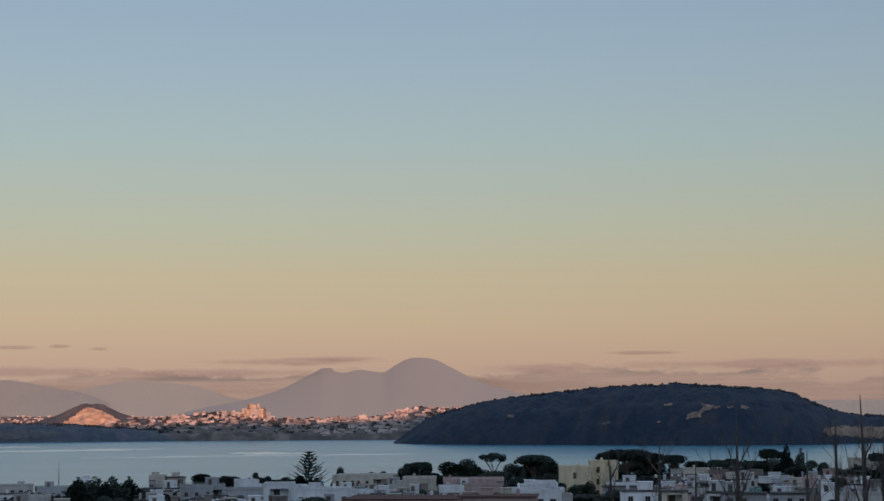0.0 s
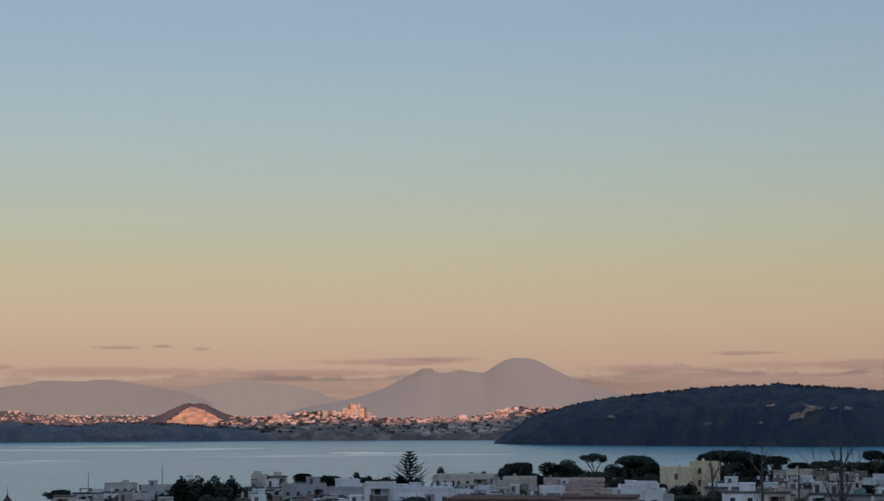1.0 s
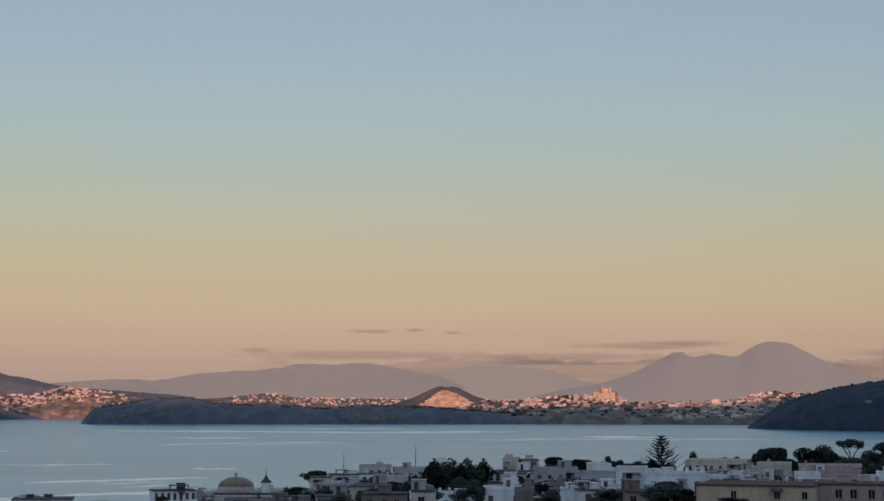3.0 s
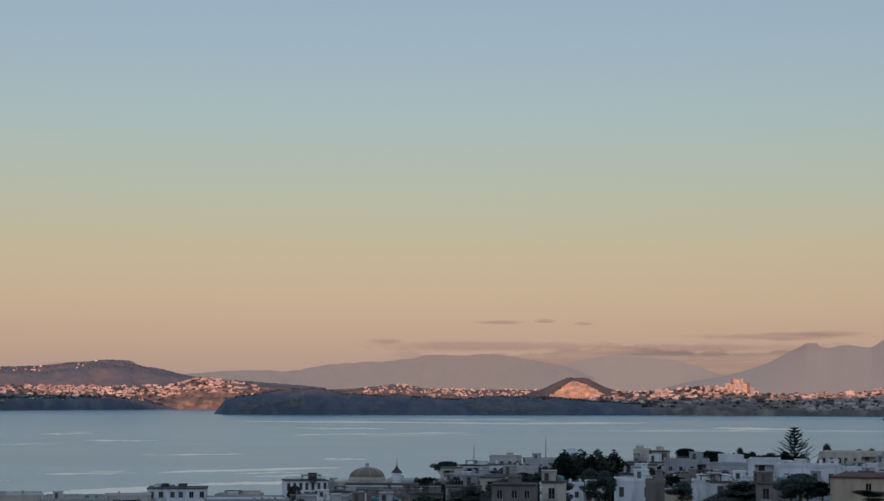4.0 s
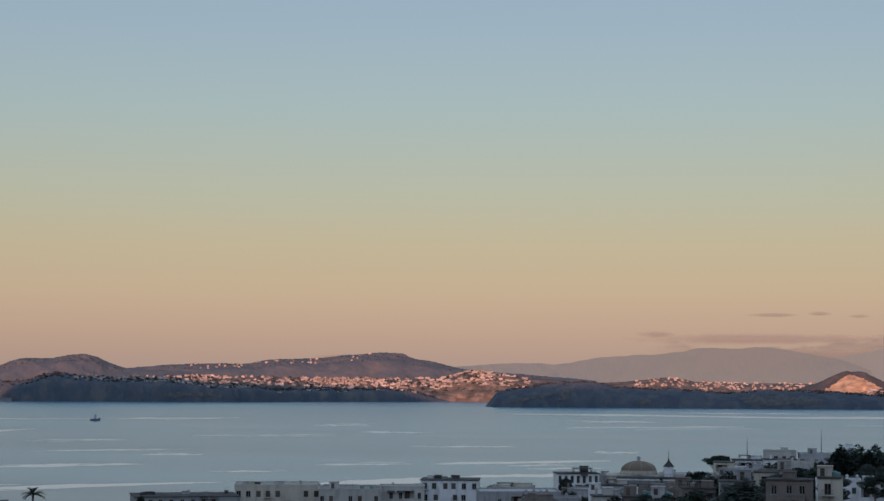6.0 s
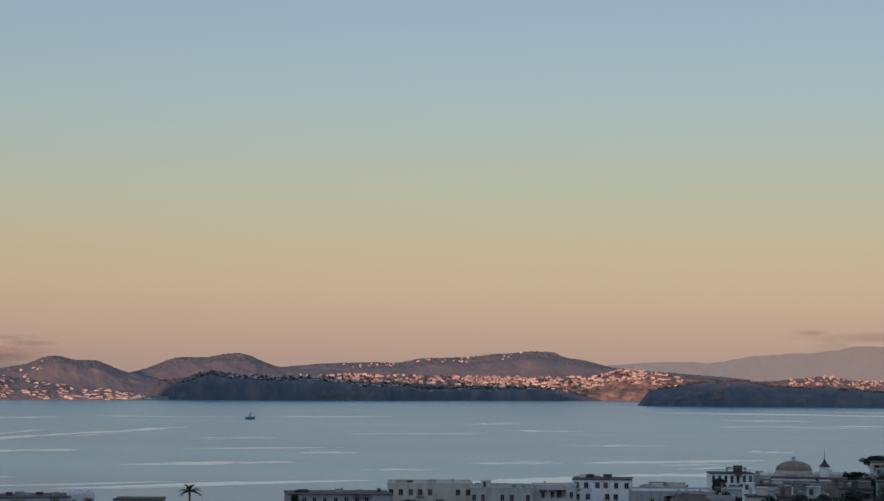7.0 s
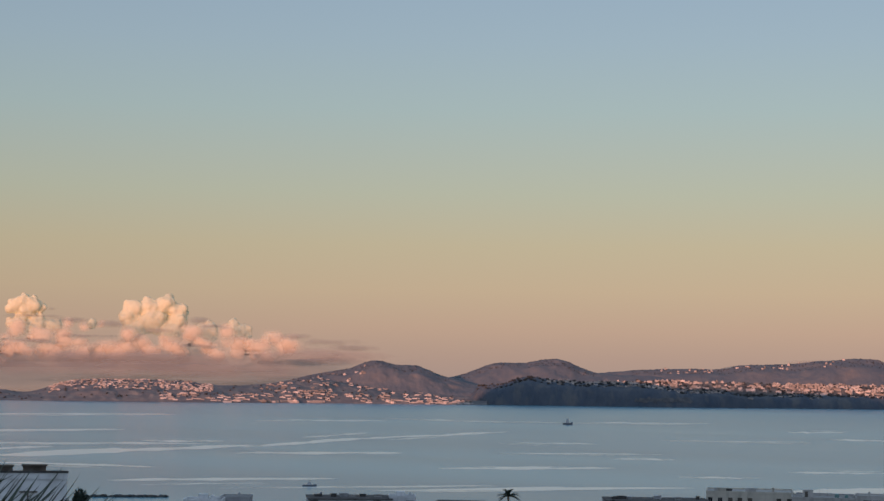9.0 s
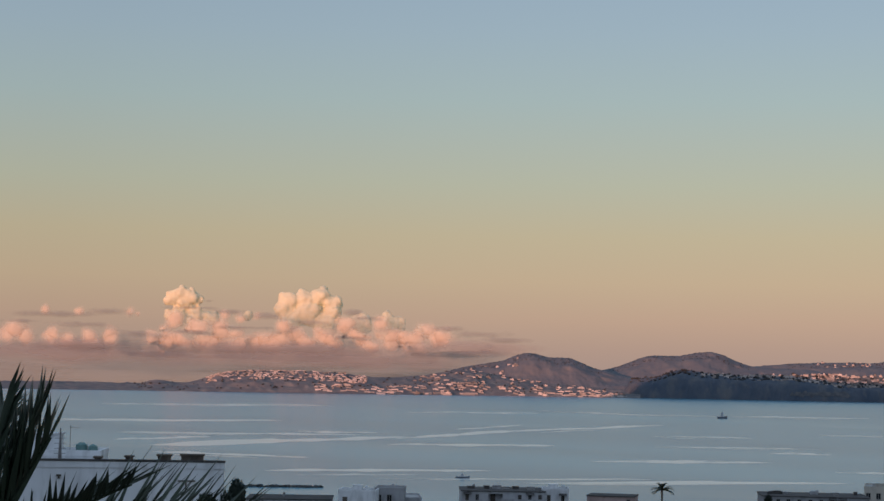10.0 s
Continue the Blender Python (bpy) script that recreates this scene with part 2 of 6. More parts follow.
class Shape:
    """Collects boxes, tubes and other pieces into one mesh."""

    def __init__(self):
        self.v, self.f = [], []

    def add(self, verts, faces):
        n = len(self.v)
        self.v += [tuple(v) for v in verts]
        self.f += [tuple(i + n for i in f) for f in faces]
        return self

    def box(self, x0, x1, y0, y1, z0, z1, taper=0.0):
        t = taper
        return self.add([(x0, y0, z0), (x1, y0, z0), (x1, y1, z0), (x0, y1, z0), (x0 + t, y0 + t, z1), (x1 - t, y0 + t, z1), (x1 - t, y1 - t, z1), (x0 + t, y1 - t, z1)],
                        [(0, 3, 2, 1), (4, 5, 6, 7), (0, 1, 5, 4), (1, 2, 6, 5), (2, 3, 7, 6), (3, 0, 4, 7)])

    def tube(self, pts, radii, sides=6):
        pts = [Vector(p) for p in pts]
        rings = []
        for i, p in enumerate(pts):
            d = (pts[min(i + 1, len(pts) - 1)] - pts[max(i - 1, 0)]).normalized()
            a = d.orthogonal().normalized()
            b = d.cross(a)
            rings += [p + radii[i] * (a * math.cos(k * math.tau / sides) + b * math.sin(k * math.tau / sides)) for k in range(sides)]
        faces = [(i * sides + k, i * sides + (k + 1) % sides, (i + 1) * sides + (k + 1) % sides, (i + 1) * sides + k) for i in range(len(pts) - 1) for k in range(sides)]
        faces += [tuple(range(sides))[::-1], tuple(range((len(pts) - 1) * sides, len(pts) * sides))]
        return self.add(rings, faces)

    def lathe(self, profile, sides=20, x=0, y=0):
        vs = [(x + r * math.cos(k * math.tau / sides), y + r * math.sin(k * math.tau / sides), z) for r, z in profile for k in range(sides)]
        fs = [(i * sides + k, i * sides + (k + 1) % sides, (i + 1) * sides + (k + 1) % sides, (i + 1) * sides + k) for i in range(len(profile) - 1) for k in range(sides)]
        return self.add(vs, fs)

    def mesh(self, name, mat, smooth=False):
        return mesh_of(name, self.v, self.f, mat, smooth)


def curve(knots):
    """A smooth line through (azimuth, value) knots in rising order."""
    a = np.array(knots, float)

    def f(x):
        x = np.clip(np.asarray(x, float), a[0, 0], a[-1, 0])
        m = np.gradient(a[:, 1], a[:, 0])
        i = np.clip(np.searchsorted(a[:, 0], x) - 1, 0, len(a) - 2)
        h = a[i + 1, 0] - a[i, 0]
        t = (x - a[i, 0]) / h
        lim = np.abs((a[i + 1, 1] - a[i, 1]) / h) * 3
        m0, m1 = np.clip(m[i], -lim, lim), np.clip(m[i + 1], -lim, lim)
        return (2 * t ** 3 - 3 * t ** 2 + 1) * a[i, 1] + (t ** 3 - 2 * t ** 2 + t) * h * m0 + (-2 * t ** 3 + 3 * t ** 2) * a[i + 1, 1] + (t ** 3 - t ** 2) * h * m1
    return f


def fbm(x, y, z=0.0, octaves=4):
    return noise.fractal((x, y, z), 0.9, 2.1, octaves)


def land(name, mat, shore, ridge, depth, profile, label, category, rough=4.0, size=60.0, fine=0.0, naz=260, nr=26, seed=0.0, kind="structure", smooth=True, waver=0.10):
    """A stretch of coast: shore gives its distance and ridge its skyline's height angle over azimuth; profile the rise from the shore (0) to the skyline (1) and behind."""
    sh, ri = curve(shore), curve(ridge)
    az = np.linspace(max(shore[0][0], ridge[0][0]), min(shore[-1][0], ridge[-1][0]), naz)
    pr = np.array(profile, float)
    s = np.unique(np.concatenate([np.linspace(0, 1, nr), [1.12, 1.3]]))
    grid = np.zeros((naz, len(s), 3))
    for i, a in enumerate(az):
        r0 = float(sh(a))
        r1 = r0 + depth
        top = EYE + r1 * math.tan(radians(float(ri(a))))
        for j, q in enumerate(s):
            wob = fbm(a * 0.9 + seed, q * 2.0, seed, 4)
            r = r0 + depth * q + wob * depth * waver * min(1.0, q * 3)
            z = top * float(np.interp(q, pr[:, 0], pr[:, 1]))
            p = polar(a, r)
            k = min(1.0, max(0.0, z / 12))
            z += k * rough * fbm(p.x / size, p.y / size, seed) * (0.35 if 0.9 < q < 1.1 else 1.0)
            if fine:
                z += k * fine * fbm(p.x / 9.0, p.y / 9.0, seed + 3, 2)
            grid[i, j] = (p.x, p.y, z if q else -4.0)
    n = len(s)
    faces = [(i * n + j, i * n + j + 1, (i + 1) * n + j + 1, (i + 1) * n + j) for i in range(naz - 1) for j in range(n - 1)]
    ob = new(name, mesh_of(name, grid.reshape(-1, 3), faces, mat, smooth))
    tagged(ob, label, category, kind=kind)
    return az, s, grid


def on_land(lnd, a, q):
    """A place on a stretch of coast, by azimuth and by how far up it lies."""
    az, s, g = lnd
    i, j = np.interp(a, az, np.arange(len(az))), np.interp(q, s, np.arange(len(s)))
    i0, j0 = min(int(i), len(az) - 2), min(int(j), len(s) - 2)
    u, v = i - i0, j - j0
    return Vector(g[i0, j0] * (1 - u) * (1 - v) + g[i0 + 1, j0] * u * (1 - v) + g[i0, j0 + 1] * (1 - u) * v + g[i0 + 1, j0 + 1] * u * v)


# ---- sea, ground and mountains ----
sea = new("sea", mesh_of("sea", [(-7000, -1000, 0), (7000, -1000, 0), (7000, 9000, 0), (-7000, 9000, 0)], [(0, 1, 2, 3)], M_SEA))
tagged(sea, "calm grey-blue sea with pale slick lanes at dusk", "sea", kind="structure")

COAST = curve([(-60, 1500), (-20, 1350), (0, 1150), (12, 900), (22, 720), (32, 640), (45, 600), (70, 520), (120, 500)])
FALL = curve([(-60, 0.030), (-20, 0.034), (0, 0.040), (10, 0.047), (18, 0.060), (28, 0.066), (40, 0.072), (52, 0.085), (120, 0.085)])


def ground_z(az, dist):
    az = max(-60, min(120, az))
    rc = float(COAST(az))
    z = 44.0 - float(FALL(az)) * dist
    z = max(z, 3.0) if dist < rc - 60 else z
    q = (rc - dist) / 160
    return z if q > 1 else -4.0 + (z + 4.0) * max(0.0, q)


g_az = np.linspace(-180, 180, 181)
g_r = [0.0, 8, 20, 40, 70, 110, 160, 220, 290, 360, 430, 500, 560, 620, 680, 750, 850, 950, 1050, 1200, 1350, 1500, 2500]
g_v, g_f = [], []
for a in g_az[:-1]:
    for r in g_r:
        p = polar(a, r)
        back = abs(a - 30) > 100
        z = 44.0 if back else ground_z(a, r)
        g_v.append((p.x, p.y, z + (0.8 * fbm(p.x / 40, p.y / 40) if r > 20 else 0)))
ng, na = len(g_r), len(g_az) - 1
for i in range(na):
    for j in range(ng - 1):
        k = (i + 1) % na
        g_f.append((i * ng + j, k * ng + j, k * ng + j + 1, i * ng + j + 1))
tagged(new("ground", mesh_of("ground", g_v, g_f, M_GROUND, True)), "sloping gardens and lanes between the houses", "ground", kind="structure")

# the island's mountain behind the eye, whose shadow lies on the town and the bay
way = polar(SUN_AZ, 1.0)
side = Vector((way.y * -1.0, way.x, 0))
CREST = curve([(-4000, 300), (-2500, 380), (-1500, 405), (-1000, 404), (-850, 392), (-500, 386), (0, 386), (300, 386), (520, 388), (600, 391), (690, 416), (880, 430), (1150, 434), (1400, 424), (1500, 352), (1800, 335), (3500, 250)])
mt_v, mt_f = [], []
US, VS = np.linspace(-4000, 3500, 151), np.linspace(-1, 1, 17)
for u in US:
    for v in VS:
        p = way * (-1500 + 900 * v) + side * u
        h = float(CREST(u)) * (1 - abs(v)) ** 1.1 + (10 * fbm(p.x / 180, p.y / 180) if v else 0)
        mt_v.append((p.x, p.y, max(h, 10)))
nv = len(VS)
mt_f = [(i * nv + j, (i + 1) * nv + j, (i + 1) * nv + j + 1, i * nv + j + 1) for i in range(len(US) - 1) for j in range(nv - 1)]
tagged(new("mountain", mesh_of("mountain", mt_v, mt_f, M_MOUNTAIN, True)), "steep wooded island mountain above the town", "mountain", kind="structure")

SLOPE = [(0, 0), (0.06, 0.10), (0.3, 0.42), (0.65, 0.80), (1, 1), (1.12, 0.9), (1.3, 0.5)]
CLIFFY = [(0, 0), (0.07, 0.30), (0.2, 0.60), (0.45, 0.82), (0.75, 0.94), (1, 1), (1.12, 0.95), (1.3, 0.7)]
STEEP = [(0, 0), (1, 1), (1.12, 0.6), (1.3, 0)]
CONEY = [(0, 0), (0.5, 0.40), (1, 1), (1.12, 0.95), (1.3, 0.5)]

# far mountains and the volcano, the haze painted into their base colours
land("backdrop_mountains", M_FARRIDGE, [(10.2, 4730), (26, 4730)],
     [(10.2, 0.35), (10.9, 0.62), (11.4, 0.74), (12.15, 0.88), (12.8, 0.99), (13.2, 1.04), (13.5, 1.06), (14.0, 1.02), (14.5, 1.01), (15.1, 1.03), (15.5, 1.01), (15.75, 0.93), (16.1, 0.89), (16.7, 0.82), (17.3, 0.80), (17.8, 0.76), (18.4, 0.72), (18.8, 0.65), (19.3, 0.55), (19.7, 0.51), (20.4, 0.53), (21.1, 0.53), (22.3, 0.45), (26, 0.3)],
     90, STEEP, "long mountain ridge, haze painted in as pale mauve", "mountains", rough=4.0, size=30, naz=420, nr=10, seed=2, smooth=False, waver=0.0)
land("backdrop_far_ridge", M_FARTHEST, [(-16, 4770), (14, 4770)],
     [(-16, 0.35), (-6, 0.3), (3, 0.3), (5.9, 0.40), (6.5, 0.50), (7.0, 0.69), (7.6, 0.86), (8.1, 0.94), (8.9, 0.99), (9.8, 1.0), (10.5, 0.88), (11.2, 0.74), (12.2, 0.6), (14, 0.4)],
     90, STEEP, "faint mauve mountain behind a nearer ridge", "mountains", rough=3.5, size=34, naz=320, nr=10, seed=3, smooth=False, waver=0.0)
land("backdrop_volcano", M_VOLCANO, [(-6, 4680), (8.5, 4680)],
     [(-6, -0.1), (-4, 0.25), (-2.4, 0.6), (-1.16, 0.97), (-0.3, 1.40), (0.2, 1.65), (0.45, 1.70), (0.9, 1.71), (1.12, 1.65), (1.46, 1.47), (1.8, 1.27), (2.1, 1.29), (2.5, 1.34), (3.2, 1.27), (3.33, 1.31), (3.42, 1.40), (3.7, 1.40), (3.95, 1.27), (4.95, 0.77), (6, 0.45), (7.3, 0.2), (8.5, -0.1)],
     80, STEEP, "twin-peaked volcano, evening haze painted in as mauve", "volcano", rough=0.35, size=34, naz=420, nr=12, seed=5, smooth=False, waver=0.0)
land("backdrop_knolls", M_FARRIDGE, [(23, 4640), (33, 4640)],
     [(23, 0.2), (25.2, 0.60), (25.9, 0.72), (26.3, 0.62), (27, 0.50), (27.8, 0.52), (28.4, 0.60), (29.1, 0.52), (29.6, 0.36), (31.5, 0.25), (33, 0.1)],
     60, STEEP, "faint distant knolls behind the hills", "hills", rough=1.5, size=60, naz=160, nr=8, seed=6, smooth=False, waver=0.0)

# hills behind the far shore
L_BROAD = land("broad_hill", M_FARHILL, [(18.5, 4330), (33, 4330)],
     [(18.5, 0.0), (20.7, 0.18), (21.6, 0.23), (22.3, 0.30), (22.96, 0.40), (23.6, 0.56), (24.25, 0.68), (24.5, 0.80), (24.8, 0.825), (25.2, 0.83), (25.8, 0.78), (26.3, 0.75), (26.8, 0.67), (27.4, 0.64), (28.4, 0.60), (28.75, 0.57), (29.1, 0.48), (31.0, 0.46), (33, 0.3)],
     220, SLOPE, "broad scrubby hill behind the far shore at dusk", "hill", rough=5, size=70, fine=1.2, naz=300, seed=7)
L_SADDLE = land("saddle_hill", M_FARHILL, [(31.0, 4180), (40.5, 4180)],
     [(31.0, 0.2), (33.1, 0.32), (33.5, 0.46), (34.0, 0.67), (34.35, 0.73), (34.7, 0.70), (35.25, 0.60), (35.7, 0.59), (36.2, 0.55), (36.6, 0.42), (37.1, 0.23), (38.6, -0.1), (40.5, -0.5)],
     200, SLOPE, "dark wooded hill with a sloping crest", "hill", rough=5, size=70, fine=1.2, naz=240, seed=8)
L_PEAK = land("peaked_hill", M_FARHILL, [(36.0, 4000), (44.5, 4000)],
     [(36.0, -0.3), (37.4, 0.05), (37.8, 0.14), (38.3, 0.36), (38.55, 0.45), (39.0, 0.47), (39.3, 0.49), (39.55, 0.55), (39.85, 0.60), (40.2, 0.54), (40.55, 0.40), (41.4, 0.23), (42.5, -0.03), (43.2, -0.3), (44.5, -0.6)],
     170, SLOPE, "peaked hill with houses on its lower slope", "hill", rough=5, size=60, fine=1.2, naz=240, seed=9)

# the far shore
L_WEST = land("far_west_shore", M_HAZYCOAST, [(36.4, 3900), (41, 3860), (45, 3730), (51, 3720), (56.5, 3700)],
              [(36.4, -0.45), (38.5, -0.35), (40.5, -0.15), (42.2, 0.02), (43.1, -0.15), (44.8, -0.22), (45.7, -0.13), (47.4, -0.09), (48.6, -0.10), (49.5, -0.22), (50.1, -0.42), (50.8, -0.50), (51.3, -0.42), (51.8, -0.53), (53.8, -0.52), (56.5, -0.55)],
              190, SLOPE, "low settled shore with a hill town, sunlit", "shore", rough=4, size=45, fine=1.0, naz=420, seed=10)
L_NORTH = land("far_north_shore", M_COAST, [(19.5, 4260), (22.4, 4230), (23.6, 4250), (26, 4170), (31.5, 4150), (33, 4150)],
               [(19.5, 0.02), (20.6, 0.06), (21.5, 0.17), (22.5, 0.27), (23.1, 0.10), (24, 0.04), (26, 0.02), (28, 0.04), (30.5, 0.08), (33, 0.05)],
               140, [(0, 0), (0.05, 0.22), (0.3, 0.42), (0.65, 0.8), (1, 1), (1.12, 0.9), (1.3, 0.6)], "settled slope with a bare cliff, lit orange", "shore", rough=4, size=40, fine=1.0, naz=320, seed=11)
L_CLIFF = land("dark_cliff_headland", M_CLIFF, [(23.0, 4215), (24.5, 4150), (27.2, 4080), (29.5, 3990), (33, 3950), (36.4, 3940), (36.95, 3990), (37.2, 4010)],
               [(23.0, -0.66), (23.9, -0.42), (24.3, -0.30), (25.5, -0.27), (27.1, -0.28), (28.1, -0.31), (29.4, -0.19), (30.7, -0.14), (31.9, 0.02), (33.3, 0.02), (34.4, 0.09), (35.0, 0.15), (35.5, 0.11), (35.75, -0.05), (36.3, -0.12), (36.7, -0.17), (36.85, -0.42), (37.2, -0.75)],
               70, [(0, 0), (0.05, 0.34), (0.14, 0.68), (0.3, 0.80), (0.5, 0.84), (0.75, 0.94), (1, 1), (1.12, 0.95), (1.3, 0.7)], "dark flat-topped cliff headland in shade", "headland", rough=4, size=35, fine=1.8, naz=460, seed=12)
L_LOW = land("low_town_shore", M_COAST, [(6, 4280), (20, 4280)],
             [(6, -0.2), (9, -0.08), (12.4, -0.05), (14.1, -0.04), (15.5, 0.0), (16.0, 0.10), (16.5, 0.10), (17.1, 0.03), (18.2, -0.05), (20, -0.1)],
             120, SLOPE, "low distant shore crowded with houses", "shore", rough=3, size=40, fine=1.0, naz=260, seed=13)
L_CONE = land("crater_cone", M_CONE, [(8.6, 4000), (12.9, 4000)],
              [(8.6, -0.35), (9.2, -0.14), (9.6, -0.04), (10.1, 0.16), (10.3, 0.27), (10.45, 0.33), (10.75, 0.31), (11.0, 0.335), (11.15, 0.28), (11.5, 0.11), (11.8, -0.02), (12.15, -0.14), (12.9, -0.35)],
              130, CONEY, "small dark crater cone with a bare sunlit face", "hill", rough=2.5, size=30, fine=1.0, naz=160, seed=14)
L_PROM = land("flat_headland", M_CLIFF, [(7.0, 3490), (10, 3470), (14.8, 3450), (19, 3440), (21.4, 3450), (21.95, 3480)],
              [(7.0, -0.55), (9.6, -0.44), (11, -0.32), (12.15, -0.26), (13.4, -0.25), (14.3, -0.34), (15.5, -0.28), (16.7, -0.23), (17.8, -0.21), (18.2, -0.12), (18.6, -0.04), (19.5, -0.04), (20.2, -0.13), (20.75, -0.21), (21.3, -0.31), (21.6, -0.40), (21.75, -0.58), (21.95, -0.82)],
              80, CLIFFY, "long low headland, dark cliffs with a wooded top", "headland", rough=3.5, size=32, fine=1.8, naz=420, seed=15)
L_TOWN = land("town_ridge_shore", M_COAST, [(-2, 3520), (0, 3500), (3.2, 3480), (9, 3480), (10.5, 3500)],
              [(-2, 0.1), (0.05, 0.14), (0.6, 0.18), (1.6, -0.02), (3.3, -0.16), (5.2, -0.14), (5.6, 0.02), (6.3, 0.05), (7.3, 0.04), (8.0, -0.06), (9.0, -0.12), (9.8, -0.16), (10.5, -0.3)],
              260, [(0, 0), (0.05, 0.28), (0.15, 0.34), (0.5, 0.62), (1, 1), (1.12, 0.95), (1.3, 0.6)], "town climbing a ridge behind a dark low cliff", "shore", rough=3, size=40, fine=1.0, naz=300, seed=16)
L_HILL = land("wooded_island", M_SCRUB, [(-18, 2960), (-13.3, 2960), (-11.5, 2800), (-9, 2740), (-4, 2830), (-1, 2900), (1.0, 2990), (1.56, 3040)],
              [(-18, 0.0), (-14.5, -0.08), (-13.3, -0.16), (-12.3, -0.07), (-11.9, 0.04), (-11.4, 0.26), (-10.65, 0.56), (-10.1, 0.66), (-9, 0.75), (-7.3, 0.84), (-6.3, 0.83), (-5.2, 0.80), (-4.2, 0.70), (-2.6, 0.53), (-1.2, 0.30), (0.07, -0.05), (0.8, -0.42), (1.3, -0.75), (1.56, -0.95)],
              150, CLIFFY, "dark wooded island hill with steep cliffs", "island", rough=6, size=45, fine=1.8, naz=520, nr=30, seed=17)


# ---- what stands on the far shores ----
def far_town(name, lnd, az0, az1, q0, q1, count, label, size=(5, 12), seed=1, bunch=0.0, flat=0.97, tall=(1.1, 2.6)):
    """Flat-roofed houses scattered on a slope, too many and too far to count."""
    rnd = random.Random(seed)
    sh = Shape()
    while count > 0:
        a, q = rnd.uniform(az0, az1), rnd.uniform(q0, q1)
        if fbm(a * 1.7, q * 3.0, seed) < bunch - 0.15:
            if rnd.random() < 0.75:
                continue
        count -= 1
        p = on_land(lnd, a, q)
        w, d, h = rnd.uniform(*size) * flat, rnd.uniform(3, 6), rnd.uniform(*tall) / (flat * flat)
        turn = pose(p.x, p.y, p.z - 2.0, 0, 0, a + rnd.uniform(-35, 35) / flat ** 3)
        one = Shape().box(-w / 2, w / 2, -d / 2, d / 2, 0, h + 2)
        if rnd.random() < 0.5:
            x = rnd.uniform(-w / 2 + 1.5, w / 2 - 1.5)
            one.box(x - 1.5, x + 1.5, -1, 2, h + 1.99, h + 2 + 2 / flat ** 3)
        sh.add([turn @ Vector(v) for v in one.v], one.f)
    tagged(new(name, sh.mesh(name, M_FARWALL)), label, "houses", kind="stuff")


def blob(rnd, centre, rx, ry, rz, rings=4, sides=7):
    vs, fs = [(centre[0], centre[1], centre[2] - rz)], []
    for i in range(1, rings):
        t = math.pi * i / rings
        for k in range(sides):
            j = rnd.uniform(0.75, 1.2)
            a = math.tau * k / sides
            vs.append((centre[0] + rx * j * math.sin(t) * math.cos(a), centre[1] + ry * j * math.sin(t) * math.sin(a), centre[2] - rz * math.cos(t) * j))
    vs.append((centre[0], centre[1], centre[2] + rz))
    for k in range(sides):
        fs.append((0, 1 + (k + 1) % sides, 1 + k))
        fs.append((len(vs) - 1, len(vs) - 1 - sides + k, len(vs) - 1 - sides + (k + 1) % sides))
        for i in range(rings - 2):
            b = 1 + i * sides
            fs.append((b + k, b + (k + 1) % sides, b + sides + (k + 1) % sides, b + sides + k))
    return vs, fs


def far_wood(name, lnd, az0, az1, q0, q1, count, label, size=(2.0, 4.5), seed=1):
    """Tree crowns along a far skyline."""
    rnd = random.Random(seed)
    sh = Shape()
    for _ in range(count):
        p = on_land(lnd, rnd.uniform(az0, az1), rnd.uniform(q0, q1))
        r = rnd.uniform(*size)
        sh.add(*blob(rnd, (p.x, p.y, p.z + r * 0.25), r, r, r * rnd.uniform(0.5, 0.9)))
    tagged(new(name, sh.mesh(name, M_FARTREE)), label, "trees", kind="stuff")


def scar(lnd, az0, az1, q0, q1, mat, label, lift=1.0, seed=0.0, thr=0.0, narrow=0.0, n=70, rows=34):
    """A bare rock face with a ragged outline, lying on a slope."""
    az, qs = np.linspace(az0, az1, n), np.linspace(q0, q1, rows)
    towards = lambda p: Vector((p.x, p.y, 0)).normalized() * -lift + Vector((0, 0, lift * 0.5))
    vs = []
    for a in az:
        for q in qs:
            p = on_land(lnd, a, q)
            vs.append(p + towards(p) * (1 + 0.5 * fbm(p.x / 8, p.z / 5, seed)))
    fs = []
    for i in range(n - 1):
        for j in range(rows - 1):
            u, v = 2 * i / (n - 2) - 1, j / (rows - 2)
            rim = abs(u) / (1 - narrow * v + 1e-6)
            if fbm(i / n * 8, v * 3.4, seed, 4) * 0.62 + 0.55 - rim ** 6 * 0.9 - (2 * v - 1) ** 4 * 0.5 > thr:
                fs.append((i * rows + j, i * rows + j + 1, (i + 1) * rows + j + 1, (i + 1) * rows + j))
    used = sorted({k for f in fs for k in f})
    at = {k: i for i, k in enumerate(used)}
    me = mesh_of("rock_face", [vs[k] for k in used], [tuple(at[k] for k in f) for f in fs], mat, True)
    tagged(new("rock_face", me), label, "rock", group="bare rock faces", kind="structure")


def inside(x, y, ring):
    """Whether a point lies inside a closed outline."""
    hit = False
    for (xa, ya), (xb, yb) in zip(ring, ring[1:] + ring[:1]):
        if (ya > y) != (yb > y) and x < (xb - xa) * (y - ya) / (yb - ya) + xa:
            hit = not hit
    return hit


